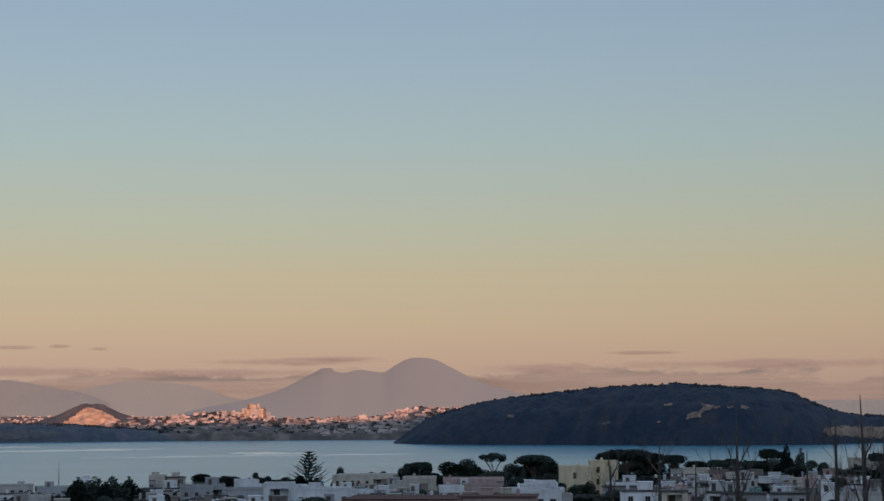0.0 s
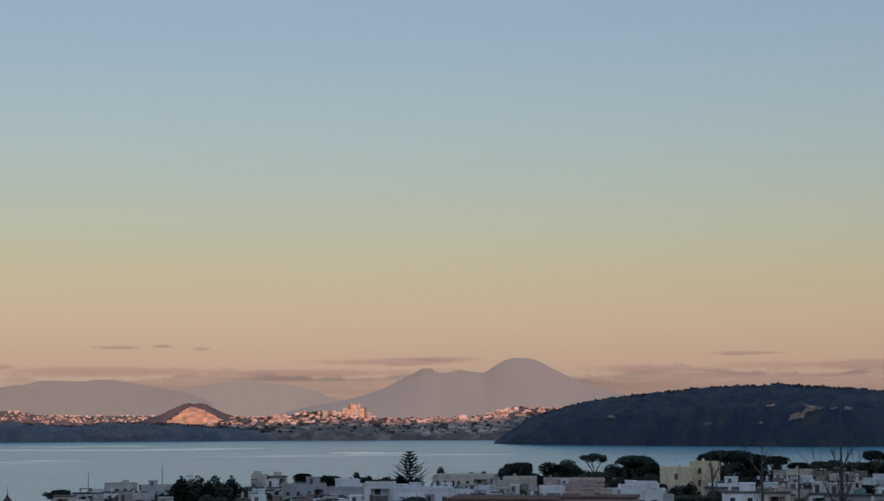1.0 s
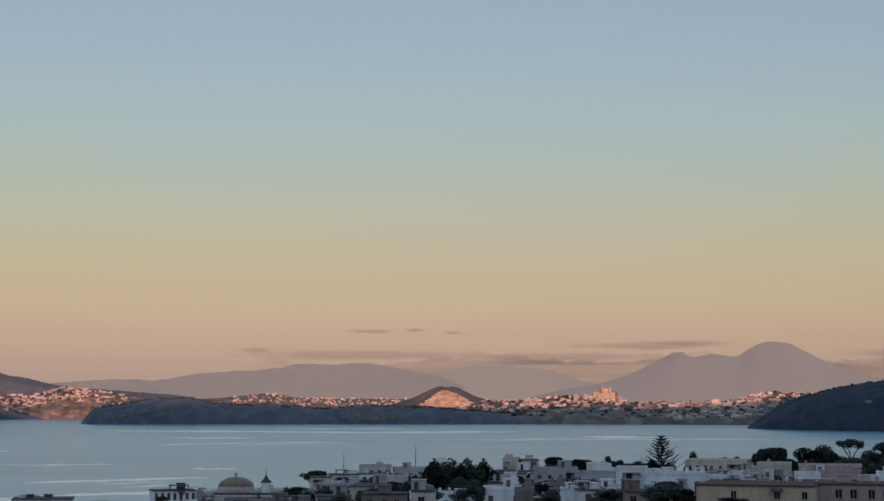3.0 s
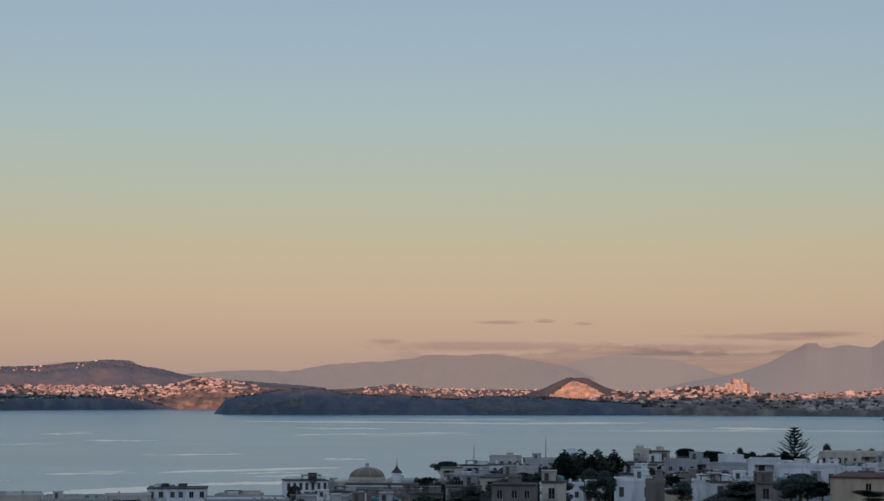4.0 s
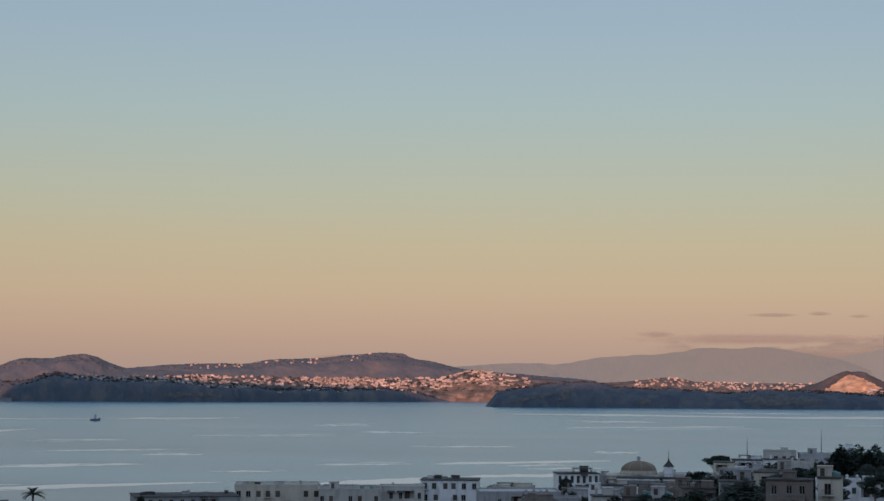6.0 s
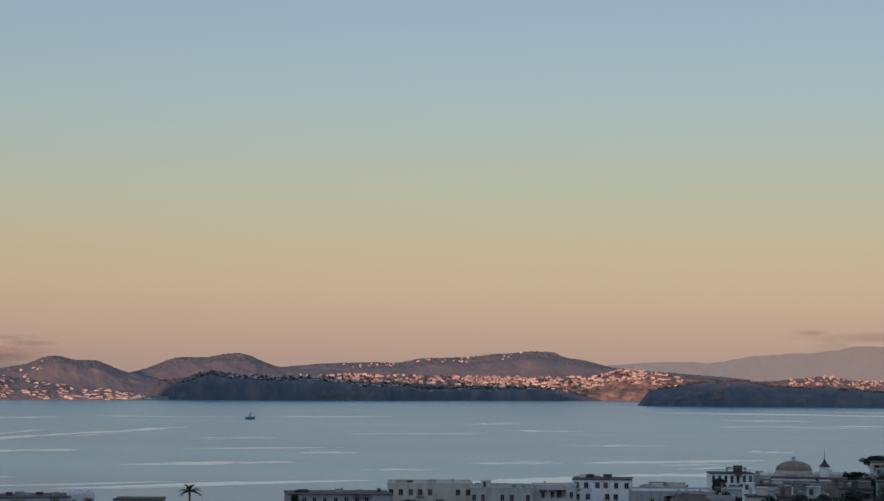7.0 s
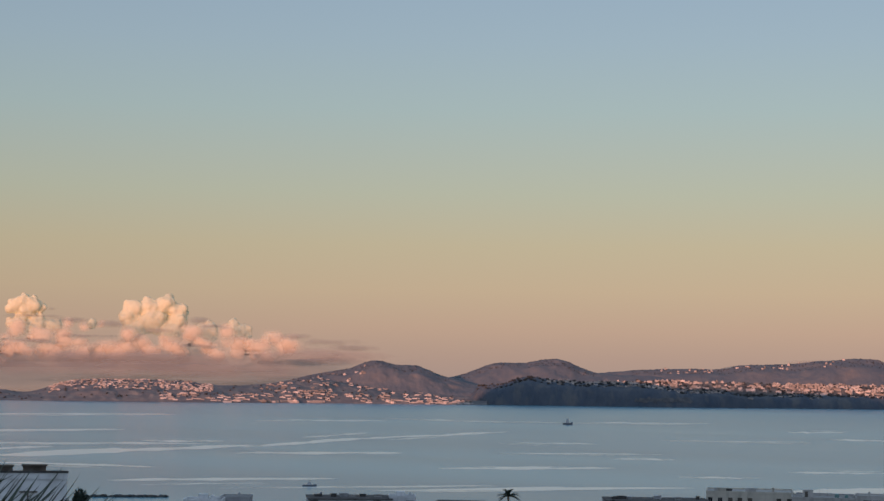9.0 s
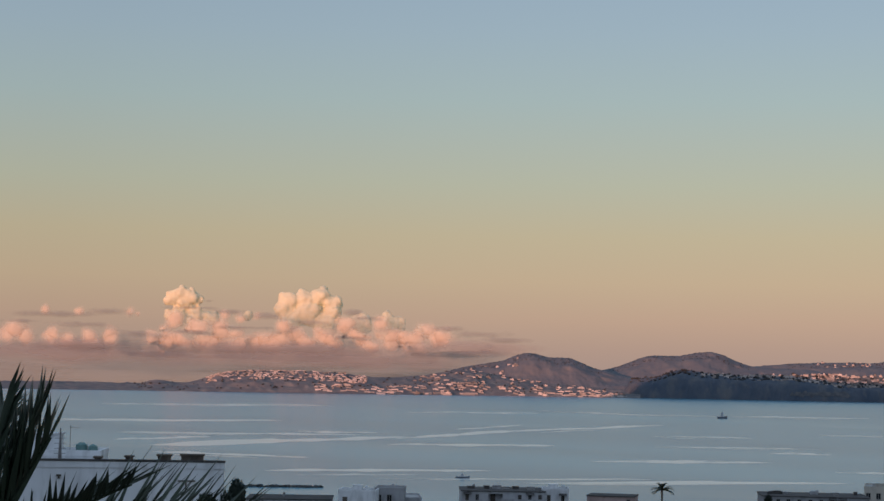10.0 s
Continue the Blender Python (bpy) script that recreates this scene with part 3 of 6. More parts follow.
def bare_patch(lnd, ring, mat, label, lift=1.0, seed=0.0, ragged=0.05, n=90, rows=110):
    """A bare rock face whose outline is given by azimuth and height angle, frayed by a noise."""
    a0, a1 = min(a for a, _ in ring) - ragged, max(a for a, _ in ring) + ragged
    vs, keep = [], []
    for a in np.linspace(a0, a1, n):
        for q in np.linspace(0.01, 0.97, rows):
            p = on_land(lnd, a, q)
            el = math.degrees(math.atan2(p.z - EYE, math.hypot(p.x, p.y)))
            fa, fe = fbm(a * 9, el * 14, seed, 4), fbm(a * 9, el * 14, seed + 7, 4)
            keep.append(inside(a + ragged * fa, el + ragged * 0.6 * fe, ring))
            vs.append(p + Vector((-p.x, -p.y, 0)).normalized() * lift + Vector((0, 0, lift * (0.5 + 0.25 * fa))))
    fs = []
    for i in range(n - 1):
        for j in range(rows - 1):
            q = (i * rows + j, i * rows + j + 1, (i + 1) * rows + j + 1, (i + 1) * rows + j)
            if sum(keep[k] for k in q) >= 3:
                fs.append(q)
    used = sorted({k for f in fs for k in f})
    at = {k: i for i, k in enumerate(used)}
    me = mesh_of("rock_face", [vs[k] for k in used], [tuple(at[k] for k in f) for f in fs], mat, True)
    tagged(new("rock_face", me), label, "rock", group="bare rock faces", kind="structure")


far_town("west_shore_houses", L_WEST, 44.9, 49.8, 0.45, 1.05, 430, "pale houses crowding a low hill, lit orange", (2.5, 7), 1, 0.05, 1.3)
far_town("west_beach_houses", L_WEST, 36.9, 46.5, 0.05, 0.36, 200, "pale houses along a beach in evening sun", (5, 12), 2, 0.1, 1.25)
far_town("west_slope_houses", L_WEST, 37.5, 43.5, 0.35, 0.95, 80, "scattered pale houses on a hill's foot", (5, 10), 3, 0.15, 1.2)
far_town("north_ridge_houses", L_NORTH, 20.6, 27.2, 0.42, 1.02, 330, "dense houses on a slope, lit bright orange", (6, 15), 4, 0.05, 0.97, (1.6, 3.6))
far_town("north_shore_houses", L_NORTH, 26.5, 32.5, 0.50, 1.02, 170, "far houses on a slope in late sun", (6, 14), 5, 0.1, 0.97, (1.5, 3.2))
far_town("headland_houses", L_CLIFF, 29.2, 34.6, 0.40, 1.02, 170, "pale houses on a cliff top in shade", (6, 13), 6, 0.1)
far_town("low_shore_houses", L_LOW, 8.5, 17.4, 0.50, 1.04, 300, "distant dense town, lit pale orange", (3, 8), 7, 0.0)
far_town("cone_foot_houses", L_TOWN, 7.4, 10.4, 0.35, 1.02, 85, "sunlit houses at the foot of a cone", (6, 15), 8, 0.05, 0.97, (1.8, 4.0))
far_town("ridge_town_houses", L_TOWN, 3.6, 8.4, 0.20, 1.0, 150, "houses climbing a ridge, the upper ones sunlit", (6, 16), 9, 0.05, 0.97, (1.8, 4.2))
far_town("harbour_houses", L_TOWN, 1.0, 4.0, 0.04, 1.0, 170, "pale houses round a small harbour", (8, 20), 10, 0.0, 0.97, (2.0, 4.4))
far_town("spur_houses", L_TOWN, -0.6, 1.7, 0.35, 1.03, 70, "sunlit houses on a spur", (7, 16), 11, 0.0, 0.97, (2.0, 4.4))
far_town("shaded_shore_houses", L_CLIFF, 24.0, 29.0, 0.1, 0.9, 26, "a few pale houses on a shaded low cliff", (6, 14), 14, 0.1)
far_town("beach_halls", L_WEST, 41.6, 44.6, 0.03, 0.09, 14, "long low pale buildings along a beach", (16, 34), 15, 0.0)
far_town("beach_halls_by_headland", L_WEST, 37.0, 39.5, 0.03, 0.12, 12, "long pale buildings along a beach", (10, 22), 16, 0.0)
far_town("hilltop_houses", L_BROAD, 25.2, 31.5, 0.75, 1.02, 34, "small pale houses along a hill's crest", (3, 7), 12, 0.1)
far_town("peak_slope_houses", L_PEAK, 40.2, 42.6, 0.35, 0.85, 34, "small pale houses on a hill's slope", (4, 9), 13, 0.1)
far_wood("broad_hill_trees", L_BROAD, 20.0, 32.0, 0.70, 1.05, 700, "low trees on a broad hill's crest", (0.7, 1.6), 27)
far_wood("saddle_hill_trees", L_SADDLE, 33.0, 38.0, 0.70, 1.05, 380, "low trees on a hill's crest", (0.7, 1.5), 28)
far_wood("peaked_hill_trees", L_PEAK, 37.6, 42.5, 0.70, 1.05, 380, "low trees on a peaked hill's crest", (0.7, 1.5), 29)
far_wood("island_skyline_trees", L_HILL, -17.5, 0.6, 0.86, 1.06, 800, "low scrub and pines on an island's crest", (1.3, 2.8), 20)
far_wood("headland_trees", L_PROM, 8.0, 21.3, 0.80, 1.06, 600, "low trees along a headland's top", (1.3, 2.8), 21)
far_wood("cliff_top_trees", L_CLIFF, 23.4, 36.7, 0.35, 1.05, 420, "dark trees on a cliff top", (1.8, 4.6), 22)
far_wood("ridge_trees", L_TOWN, -1.5, 10.3, 0.1, 1.05, 360, "dark trees between houses on a ridge", (2.0, 5.5), 23)
far_wood("slope_trees", L_NORTH, 20.5, 32.5, 0.2, 1.05, 300, "dark trees between houses on a slope", (2.0, 4.5), 24)
far_wood("west_trees", L_WEST, 36.6, 52.0, 0.1, 1.05, 260, "dark trees between houses on a shore", (1.2, 3.0), 25)
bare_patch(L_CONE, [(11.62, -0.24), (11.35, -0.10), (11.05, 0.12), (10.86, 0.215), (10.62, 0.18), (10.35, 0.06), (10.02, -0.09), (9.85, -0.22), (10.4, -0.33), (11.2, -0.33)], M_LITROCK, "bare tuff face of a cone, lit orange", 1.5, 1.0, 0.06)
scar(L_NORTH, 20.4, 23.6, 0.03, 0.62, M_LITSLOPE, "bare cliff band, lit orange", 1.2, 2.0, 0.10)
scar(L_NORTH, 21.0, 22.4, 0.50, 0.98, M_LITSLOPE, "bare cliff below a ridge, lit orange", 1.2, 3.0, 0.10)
bare_patch(L_HILL, [(-7.5, -0.25), (-7.56, -0.06), (-7.86, 0.02), (-8.05, 0.12), (-7.92, 0.30), (-8.15, 0.22), (-8.60, 0.16), (-8.48, 0.07), (-8.1, 0.0), (-7.96, -0.18)], M_PALE, "pale forked rock scar on a dark cliff", 1.0, 4.0, 0.07)
bare_patch(L_HILL, [(-6.82, 0.16), (-6.86, 0.24), (-7.10, 0.25), (-7.12, 0.18)], M_PALE, "small pale rock scar on a dark cliff", 1.0, 5.0, 0.05)
bare_patch(L_HILL, [(-6.56, -0.36), (-6.64, -0.25), (-6.74, -0.25), (-6.70, -0.36)], M_PALE, "small pale rock scar on a dark cliff", 1.0, 6.0, 0.05)
bare_patch(L_HILL, [(-8.78, 0.10), (-8.80, 0.16), (-8.96, 0.16), (-8.95, 0.09)], M_PALE, "small pale rock scar on a dark cliff", 1.0, 7.0, 0.05)
bare_patch(L_HILL, [(-9.18, 0.06), (-9.20, 0.17), (-9.42, 0.16), (-9.40, 0.07)], M_PALE, "small pale rock scar on a dark cliff", 1.0, 8.0, 0.05)
bare_patch(L_HILL, [(-2.0, -0.16), (-2.04, -0.06), (-2.24, -0.08), (-2.22, -0.17)], M_PALE, "small pale rock scar on a dark cliff", 1.0, 9.0, 0.05)
bare_patch(L_HILL, [(-4.9, -0.40), (-4.92, -0.30), (-5.2, -0.29), (-5.22, -0.40)], M_GREYROCK, "small grey rock scar on a dark cliff", 1.0, 10.0, 0.06)
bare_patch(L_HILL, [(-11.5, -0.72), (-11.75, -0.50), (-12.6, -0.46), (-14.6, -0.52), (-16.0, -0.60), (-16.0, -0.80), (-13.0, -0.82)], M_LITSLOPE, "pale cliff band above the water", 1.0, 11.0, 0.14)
bare_patch(L_PROM, [(21.3, -0.68), (20.9, -0.58), (20.2, -0.44), (19.9, -0.36), (19.7, -0.40), (20.1, -0.54), (20.6, -0.62), (20.9, -0.70)], M_GREYROCK, "grey-brown slanting band on a dark cliff", 0.8, 12.0, 0.08)
bare_patch(L_PROM, [(19.75, -0.62), (19.65, -0.32), (19.35, -0.22), (19.25, -0.40), (19.4, -0.62)], M_GREYROCK, "grey-brown bare face on a dark cliff", 0.8, 13.0, 0.08)
bare_patch(L_PROM, [(14.15, -0.44), (14.0, -0.68), (13.2, -0.74), (12.0, -0.70), (11.4, -0.60), (12.2, -0.46), (13.4, -0.42)], M_GREYROCK, "brown fallow field above a low cliff", 0.8, 14.0, 0.16)
bare_patch(L_PROM, [(17.3, -0.72), (17.1, -0.50), (16.9, -0.52), (16.8, -0.72)], M_GREYROCK, "grey bare face on a dark cliff", 0.8, 15.0, 0.08)
bare_patch(L_CLIFF, [(31.9, -0.60), (31.8, -0.45), (30.2, -0.42), (30.0, -0.58)], M_GREYROCK, "long grey band low on a dark cliff", 0.8, 18.0, 0.10)


def fortress():
    """The stepped old stronghold on the ridge."""
    p = polar(6.1, 3690)
    base = EYE + 3690 * math.tan(radians(-0.32))
    e = empty("fortress", pose(p.x, p.y, base, 0, 0, 6.1), "old stepped hilltop fortress of pale stone, sunlit", "fortress")
    rnd = random.Random(4)
    blocks = []
    for k in range(26):
        x = -42 + 3.5 * k + rnd.uniform(-1.5, 1.5)
        crown = 37 if -3 < x < 41 else 25
        blocks.append((x, rnd.uniform(4, 10), crown * rnd.uniform(0.7, 1.08), rnd.uniform(8, 14), rnd.uniform(2, 9)))
    blocks += [(x, rnd.uniform(9, 16), rnd.uniform(9, 15), 8, rnd.uniform(-10, -6)) for x in (-30, -15, -2, 12, 27, 40)]
    for x, w, h, d, y in blocks:
        w2 = child("wall", Shape().box(x - w / 2, x + w / 2, y - d / 2, y + d / 2, -12, h).box(x - w / 2 - 0.5, x + w / 2 + 0.5, y - d / 2 - 0.5, y + d / 2 + 0.5, h, h + 1.2).mesh("wall", STUCCO[rnd.choice(("stone", "ochre", "brown", "grey"))]), e)
        win = Shape().box(-0.6, 0.6, -0.15, 0.15, -1.0, 1.0).mesh("window", M_GLASS)
        for zz in np.arange(h - 3.5, 2, -4.6):
            for xx in np.arange(x - w / 2 + 2, x + w / 2 - 1, 3.4):
                if rnd.random() < 0.5:
                    child("window", win, w2, "", pose(xx, y - d / 2 - 0.1, zz))


fortress()
far_wood("fortress_trees", L_TOWN, 5.2, 7.4, 0.55, 0.95, 60, "dark trees below an old fortress", (2.5, 5.0), 26)


# ---- houses of the near town ----
FAR = 1.35   # the town lies this much farther out than the figures of its list


def outwards(dist, ztop, *sizes):
    """Moves a thing of the town out from the eye, with its size."""
    k = FAR if dist > 200 else 1.0
    return (dist * k, EYE + (ztop - EYE) * k, *(v * k for v in sizes))


WINDOWS = {}


def window_mesh(w, h, part):
    key = (round(w, 1), round(h, 1), part)
    if key not in WINDOWS:
        w, h = key[:2]
        if part == "frame":
            s = Shape()
            for x0, x1, z0, z1 in ((-w / 2, w / 2, h - 0.08, h), (-w / 2, w / 2, 0, 0.08), (-w / 2, -w / 2 + 0.08, 0.08, h - 0.08), (w / 2 - 0.08, w / 2, 0.08, h - 0.08), (-0.04, 0.04, 0.08, h - 0.08)):
                s.box(x0, x1, -0.04, 0.04, z0, z1)
            s.box(-w / 2 - 0.12, w / 2 + 0.12, -0.30, 0.0, -0.09, -0.002)
            WINDOWS[key] = s.mesh("window_frame", M_FRAME)
        elif part == "pane":
            WINDOWS[key] = Shape().box(-w / 2 + 0.08, w / 2 - 0.08, -0.012, 0.012, 0.08, h - 0.08).mesh("pane", M_GLASS)
        else:
            s = Shape().box(-w / 2, w / 2, -0.03, 0.03, 0, h)
            for k in range(int(h / 0.16)):
                s.box(-w / 2 + 0.06, w / 2 - 0.06, -0.06, -0.03, 0.06 + k * 0.16, 0.14 + k * 0.16, 0.01)
            WINDOWS[key] = s.mesh("shutter", M_SHUTTER)
    return WINDOWS[key]


NAMES = {"white": "whitewashed", "grey": "grey rendered", "cream": "cream-coloured", "pink": "faded pink", "yellow": "pale yellow", "ochre": "ochre", "brown": "brown rendered", "stone": "weathered stone"}
ROOFS = {"flat": "with flat parapet roof", "dark": "with dark roof edge", "red": "with dark red roofing"}
EXTRAS = {"bulkhead": "and a small stair hut", "tanks": "and water tanks", "chimneys": "and several chimneys", "terrace": "and a railed terrace", "arches": "and tall narrow windows", "pergola": "and a pergola",
          "clutter": "and cluttered rooftop", "antenna": "and a tall aerial", "wide": "in a long low row", "plain": "and blank walls", "windows": "and dark windows", "bighouse": "and rooftop huts"}
house_count = 0


def house(az, dist, w, depth, ztop, colour, roof, style):
    global house_count
    house_count += 1
    rnd = random.Random(house_count * 7 + 3)
    dist, ztop, w, depth = outwards(dist, ztop, w, depth)
    yaw = rnd.uniform(-9, 9) if style != "bighouse" else -3.0
    p = polar(az, dist)
    base = min(ground_z(az, dist - depth / 2), ground_z(az, dist + depth / 2)) - 0.6
    rim = 0.55 if roof == "flat" else 0.0
    h = max(ztop - (rim or 0.24) - base, 3.2)
    e = empty("house", pose(p.x, p.y, ztop - (rim or 0.24) - h, 0, 0, az + yaw), f"{NAMES[colour]} house {ROOFS[roof]} {EXTRAS[style]}", "house", "houses of the near town")
    wall = STUCCO[colour]
    # window grid on the front, counted down from the roof
    tall = style == "arches"
    ww, wh = (0.9, 2.1) if tall else (rnd.choice((0.9, 1.0, 1.2)), rnd.choice((1.3, 1.6, 2.0)))
    cells = []
    top = h - rim - (0.5 if tall else rnd.uniform(0.55, 0.9))
    step = w / max(1, round(w / (1.9 if tall else rnd.uniform(2.2, 3.2))))
    row = 0
    while top - wh > 1.0 and row < 3:
        for k in range(max(1, round(w / step))):
            x = -w / 2 + step * (k + 0.5) + (0 if tall else rnd.uniform(-0.25, 0.25))
            keep = {"plain": 0.45, "wide": 0.6, "bighouse": 0.10}.get(style, 0.85)
            if rnd.random() < (1.0 if tall and row == 0 else keep) and abs(x) + ww / 2 < w / 2 - 0.25:
                cells.append((x - ww / 2, x + ww / 2, top - wh, top))
        top -= 3.1
        row += 1
    # a deep shaded loggia in place of some of the windows
    deep = None
    if style not in ("arches", "bighouse") and w > 4.2 and rnd.random() < 0.55:
        lw, lx = rnd.uniform(2.0, min(4.5, w - 1.6)), rnd.uniform(-1, 1)
        lx *= (w - lw) / 2 - 0.5
        lz = h - rnd.uniform(0.5, 0.9) - (3.1 if rnd.random() < 0.3 else 0)
        if lz > 3:
            deep = (lx - lw / 2, lx + lw / 2, lz - 2.1, lz)
            cells = [c for c in cells if c[1] < deep[0] - 0.2 or c[0] > deep[1] + 0.2 or c[3] < deep[2] - 0.2 or c[2] > deep[3] + 0.2]
    y0, y1 = -depth / 2, depth / 2
    panes = list(cells)
    cells += [deep] if deep else []
    xs = sorted({-w / 2, w / 2, *(c[0] for c in cells), *(c[1] for c in cells)})
    zs = sorted({0.0, h, *(c[2] for c in cells), *(c[3] for c in cells)})
    s = Shape()
    hole = lambda x, z: next((c for c in cells if c[0] < x < c[1] and c[2] < z < c[3]), None)
    for xa, xb in zip(xs, xs[1:]):
        for za, zb in zip(zs, zs[1:]):
            if not hole((xa + xb) / 2, (za + zb) / 2):
                s.add([(xa, y0, za), (xb, y0, za), (xb, y0, zb), (xa, y0, zb)], [(0, 1, 2, 3)])
    for xa, xb, za, zb in cells:
        yb = y0 + (1.7 if (xa, xb, za, zb) == deep else 0.28)
        s.add([(xa, y0, za), (xb, y0, za), (xb, y0, zb), (xa, y0, zb), (xa, yb, za), (xb, yb, za), (xb, yb, zb), (xa, yb, zb)],
              [(0, 4, 5, 1), (1, 5, 6, 2), (2, 6, 7, 3), (3, 7, 4, 0)] + ([(4, 7, 6, 5)] if (xa, xb, za, zb) == deep else []))
    s.add([(-w / 2, y0, 0), (w / 2, y0, 0), (w / 2, y1, 0), (-w / 2, y1, 0), (-w / 2, y0, h), (w / 2, y0, h), (w / 2, y1, h), (-w / 2, y1, h)],
          [(1, 2, 6, 5), (2, 3, 7, 6), (3, 0, 4, 7), (0, 3, 2, 1), (4, 5, 6, 7)])
    child("wall", s.mesh("wall", wall), e)
    if deep:
        k = (deep[1] - deep[0]) / 3
        child("shutter", window_mesh(1.2, 1.9, "shutter"), e, "dark door at the back of a loggia", pose(deep[0] + k, y0 + 1.66, deep[2]))
    for xa, xb, za, zb in panes:
        x = (xa + xb) / 2
        if rnd.random() < 0.3:
            child("shutter", window_mesh(ww, wh, "shutter"), e, "closed slatted shutter", pose(x, y0 + 0.1, za))
        else:
            fr = child("window", window_mesh(ww, wh, "frame"), e, "", pose(x, y0 + 0.18, za))
            child("pane", window_mesh(ww, wh, "pane"), fr, "", pose(0, 0.02, 0))
    # balconies and awnings under some of the windows
    for xa, xb, za, zb in panes:
        if rnd.random() < 0.2 and style not in ("arches", "bighouse"):
            bal = Shape().box(-1.1, 1.1, -1.0, 0, -0.18, -0.04)
            child("balcony", bal.mesh("balcony", M_ROOF), e, "", pose((xa + xb) / 2, y0 - 0.003, za))
            rl = Shape().box(-1.1, 1.1, -1.0, -0.95, 0.85, 0.92)
            for k in range(12):
                rl.box(-1.08 + k * 0.19, -1.05 + k * 0.19, -0.99, -0.96, -0.04, 0.85)
            child("railing", rl.mesh("railing", M_SHUTTER), e, "", pose((xa + xb) / 2, y0 - 0.003, za))
        elif rnd.random() < 0.14 and style != "bighouse":
            child("awning", Shape().add([(-1.0, 0, 0.5), (1.0, 0, 0.5), (1.0, -1.1, 0.1), (-1.0, -1.1, 0.1), (-1.0, 0, 0.44), (1.0, 0, 0.44), (1.0, -1.1, 0.0), (-1.0, -1.1, 0.0)],
                                        [(0, 3, 2, 1), (4, 5, 6, 7), (3, 7, 6, 2), (0, 4, 7, 3), (1, 2, 6, 5)]).mesh("awning", M_DARKROOF), e, "dark awning over a window", pose((xa + xb) / 2, y0 - 0.003, zb))
    # roof
    if roof == "flat":
        ring = Shape()
        sides = [(-w / 2 - 0.06, w / 2 + 0.06, y0 - 0.06, y0 + 0.2), (-w / 2 - 0.06, w / 2 + 0.06, y1 - 0.2, y1 + 0.06), (-w / 2 - 0.06, -w / 2 + 0.2, y0 + 0.2, y1 - 0.2), (w / 2 - 0.2, w / 2 + 0.06, y0 + 0.2, y1 - 0.2)]
        for x0, x1, ya, yb in sides[:1] if style == "bighouse" else sides:
            ring.box(x0, x1, ya, yb, h + 0.002, h + rim)
        child("parapet", ring.mesh("parapet", wall), e)
        child("roof", Shape().box(-w / 2 + 0.21, w / 2 - 0.21, y0 + 0.21, y1 - 0.21, h + 0.004, h + 0.16).mesh("roof", M_DARKROOF if style == "bighouse" else M_ROOF), e)
        deck = h + 0.164
    else:
        m = M_DARKROOF if roof == "dark" else M_REDROOF
        child("roof", Shape().box(-w / 2 - 0.2, w / 2 + 0.2, y0 - 0.25, y1 + 0.2, h + 0.002, h + 0.24, 0.03).mesh("roof", m), e)
        deck = h + 0.244

    def hut(x, y, a, b, c, m=wall, name="roof_hut", label=""):
        sh = Shape().box(x - a / 2, x + a / 2, y - b / 2, y + b / 2, deck, deck + c).box(x - a / 2 - 0.12, x + a / 2 + 0.12, y - b / 2 - 0.12, y + b / 2 + 0.12, deck + c, deck + c + 0.14)
        ob = child(name, sh.mesh(name, m), e, label)
        if a > 1.6 and c > 1.6 and name == "roof_hut":
            child("door", Shape().box(-0.4, 0.4, -0.03, 0.03, 0, 1.9 if c > 2 else c - 0.3).mesh("door", M_SHUTTER), ob, "", pose(x - a * 0.15, y - b / 2 - 0.031, deck + 0.02))

    def chimney(x, y, c=1.1):
        child("chimney", Shape().box(x - 0.28, x + 0.28, y - 0.28, y + 0.28, deck, deck + c).box(x - 0.38, x + 0.38, y - 0.38, y + 0.38, deck + c, deck + c + 0.12).box(x - 0.2, x + 0.2, y - 0.2, y + 0.2, deck + c + 0.12, deck + c + 0.35, 0.04).mesh("chimney", wall), e)

    def aerial(x, y, c):
        zz = deck + c - 0.22
        pts = [(x, y, deck), (x, y, deck + c * 0.5), (x, y, deck + c), (x + 0.05, y, zz)]
        for k in range(6):
            xx = x + 0.12 + k * 0.15
            pts += [(xx, y, zz), (xx + 0.02, y - 0.3, zz), (xx + 0.04, y + 0.3, zz), (xx + 0.06, y, zz)]
        child("aerial", Shape().tube(pts, [0.035, 0.03, 0.025] + [0.016] * (len(pts) - 3), 4).mesh("aerial", M_METAL), e)

    def tank(x, y, r=0.55, m=M_TANK):
        child("water_tank", Shape().lathe([(0.02, deck), (r, deck), (r * 1.03, deck + r * 0.7), (r, deck + r * 1.4), (r * 0.55, deck + r * 1.65), (r * 0.3, deck + r * 1.8), (0.02, deck + r * 1.8)], 14).mesh("water_tank", m), e, "round plastic water tank", pose(x, y, 0))

    def railing(ya):
        sh = Shape().box(-w / 2 + 0.1, w / 2 - 0.1, ya - 0.03, ya + 0.03, deck + 0.95, deck + 1.02)
        for k in range(int(w / 0.6)):
            sh.box(-w / 2 + 0.2 + k * 0.6, -w / 2 + 0.24 + k * 0.6, ya - 0.02, ya + 0.02, deck, deck + 0.95)
        child("railing", sh.mesh("railing", M_METAL), e)

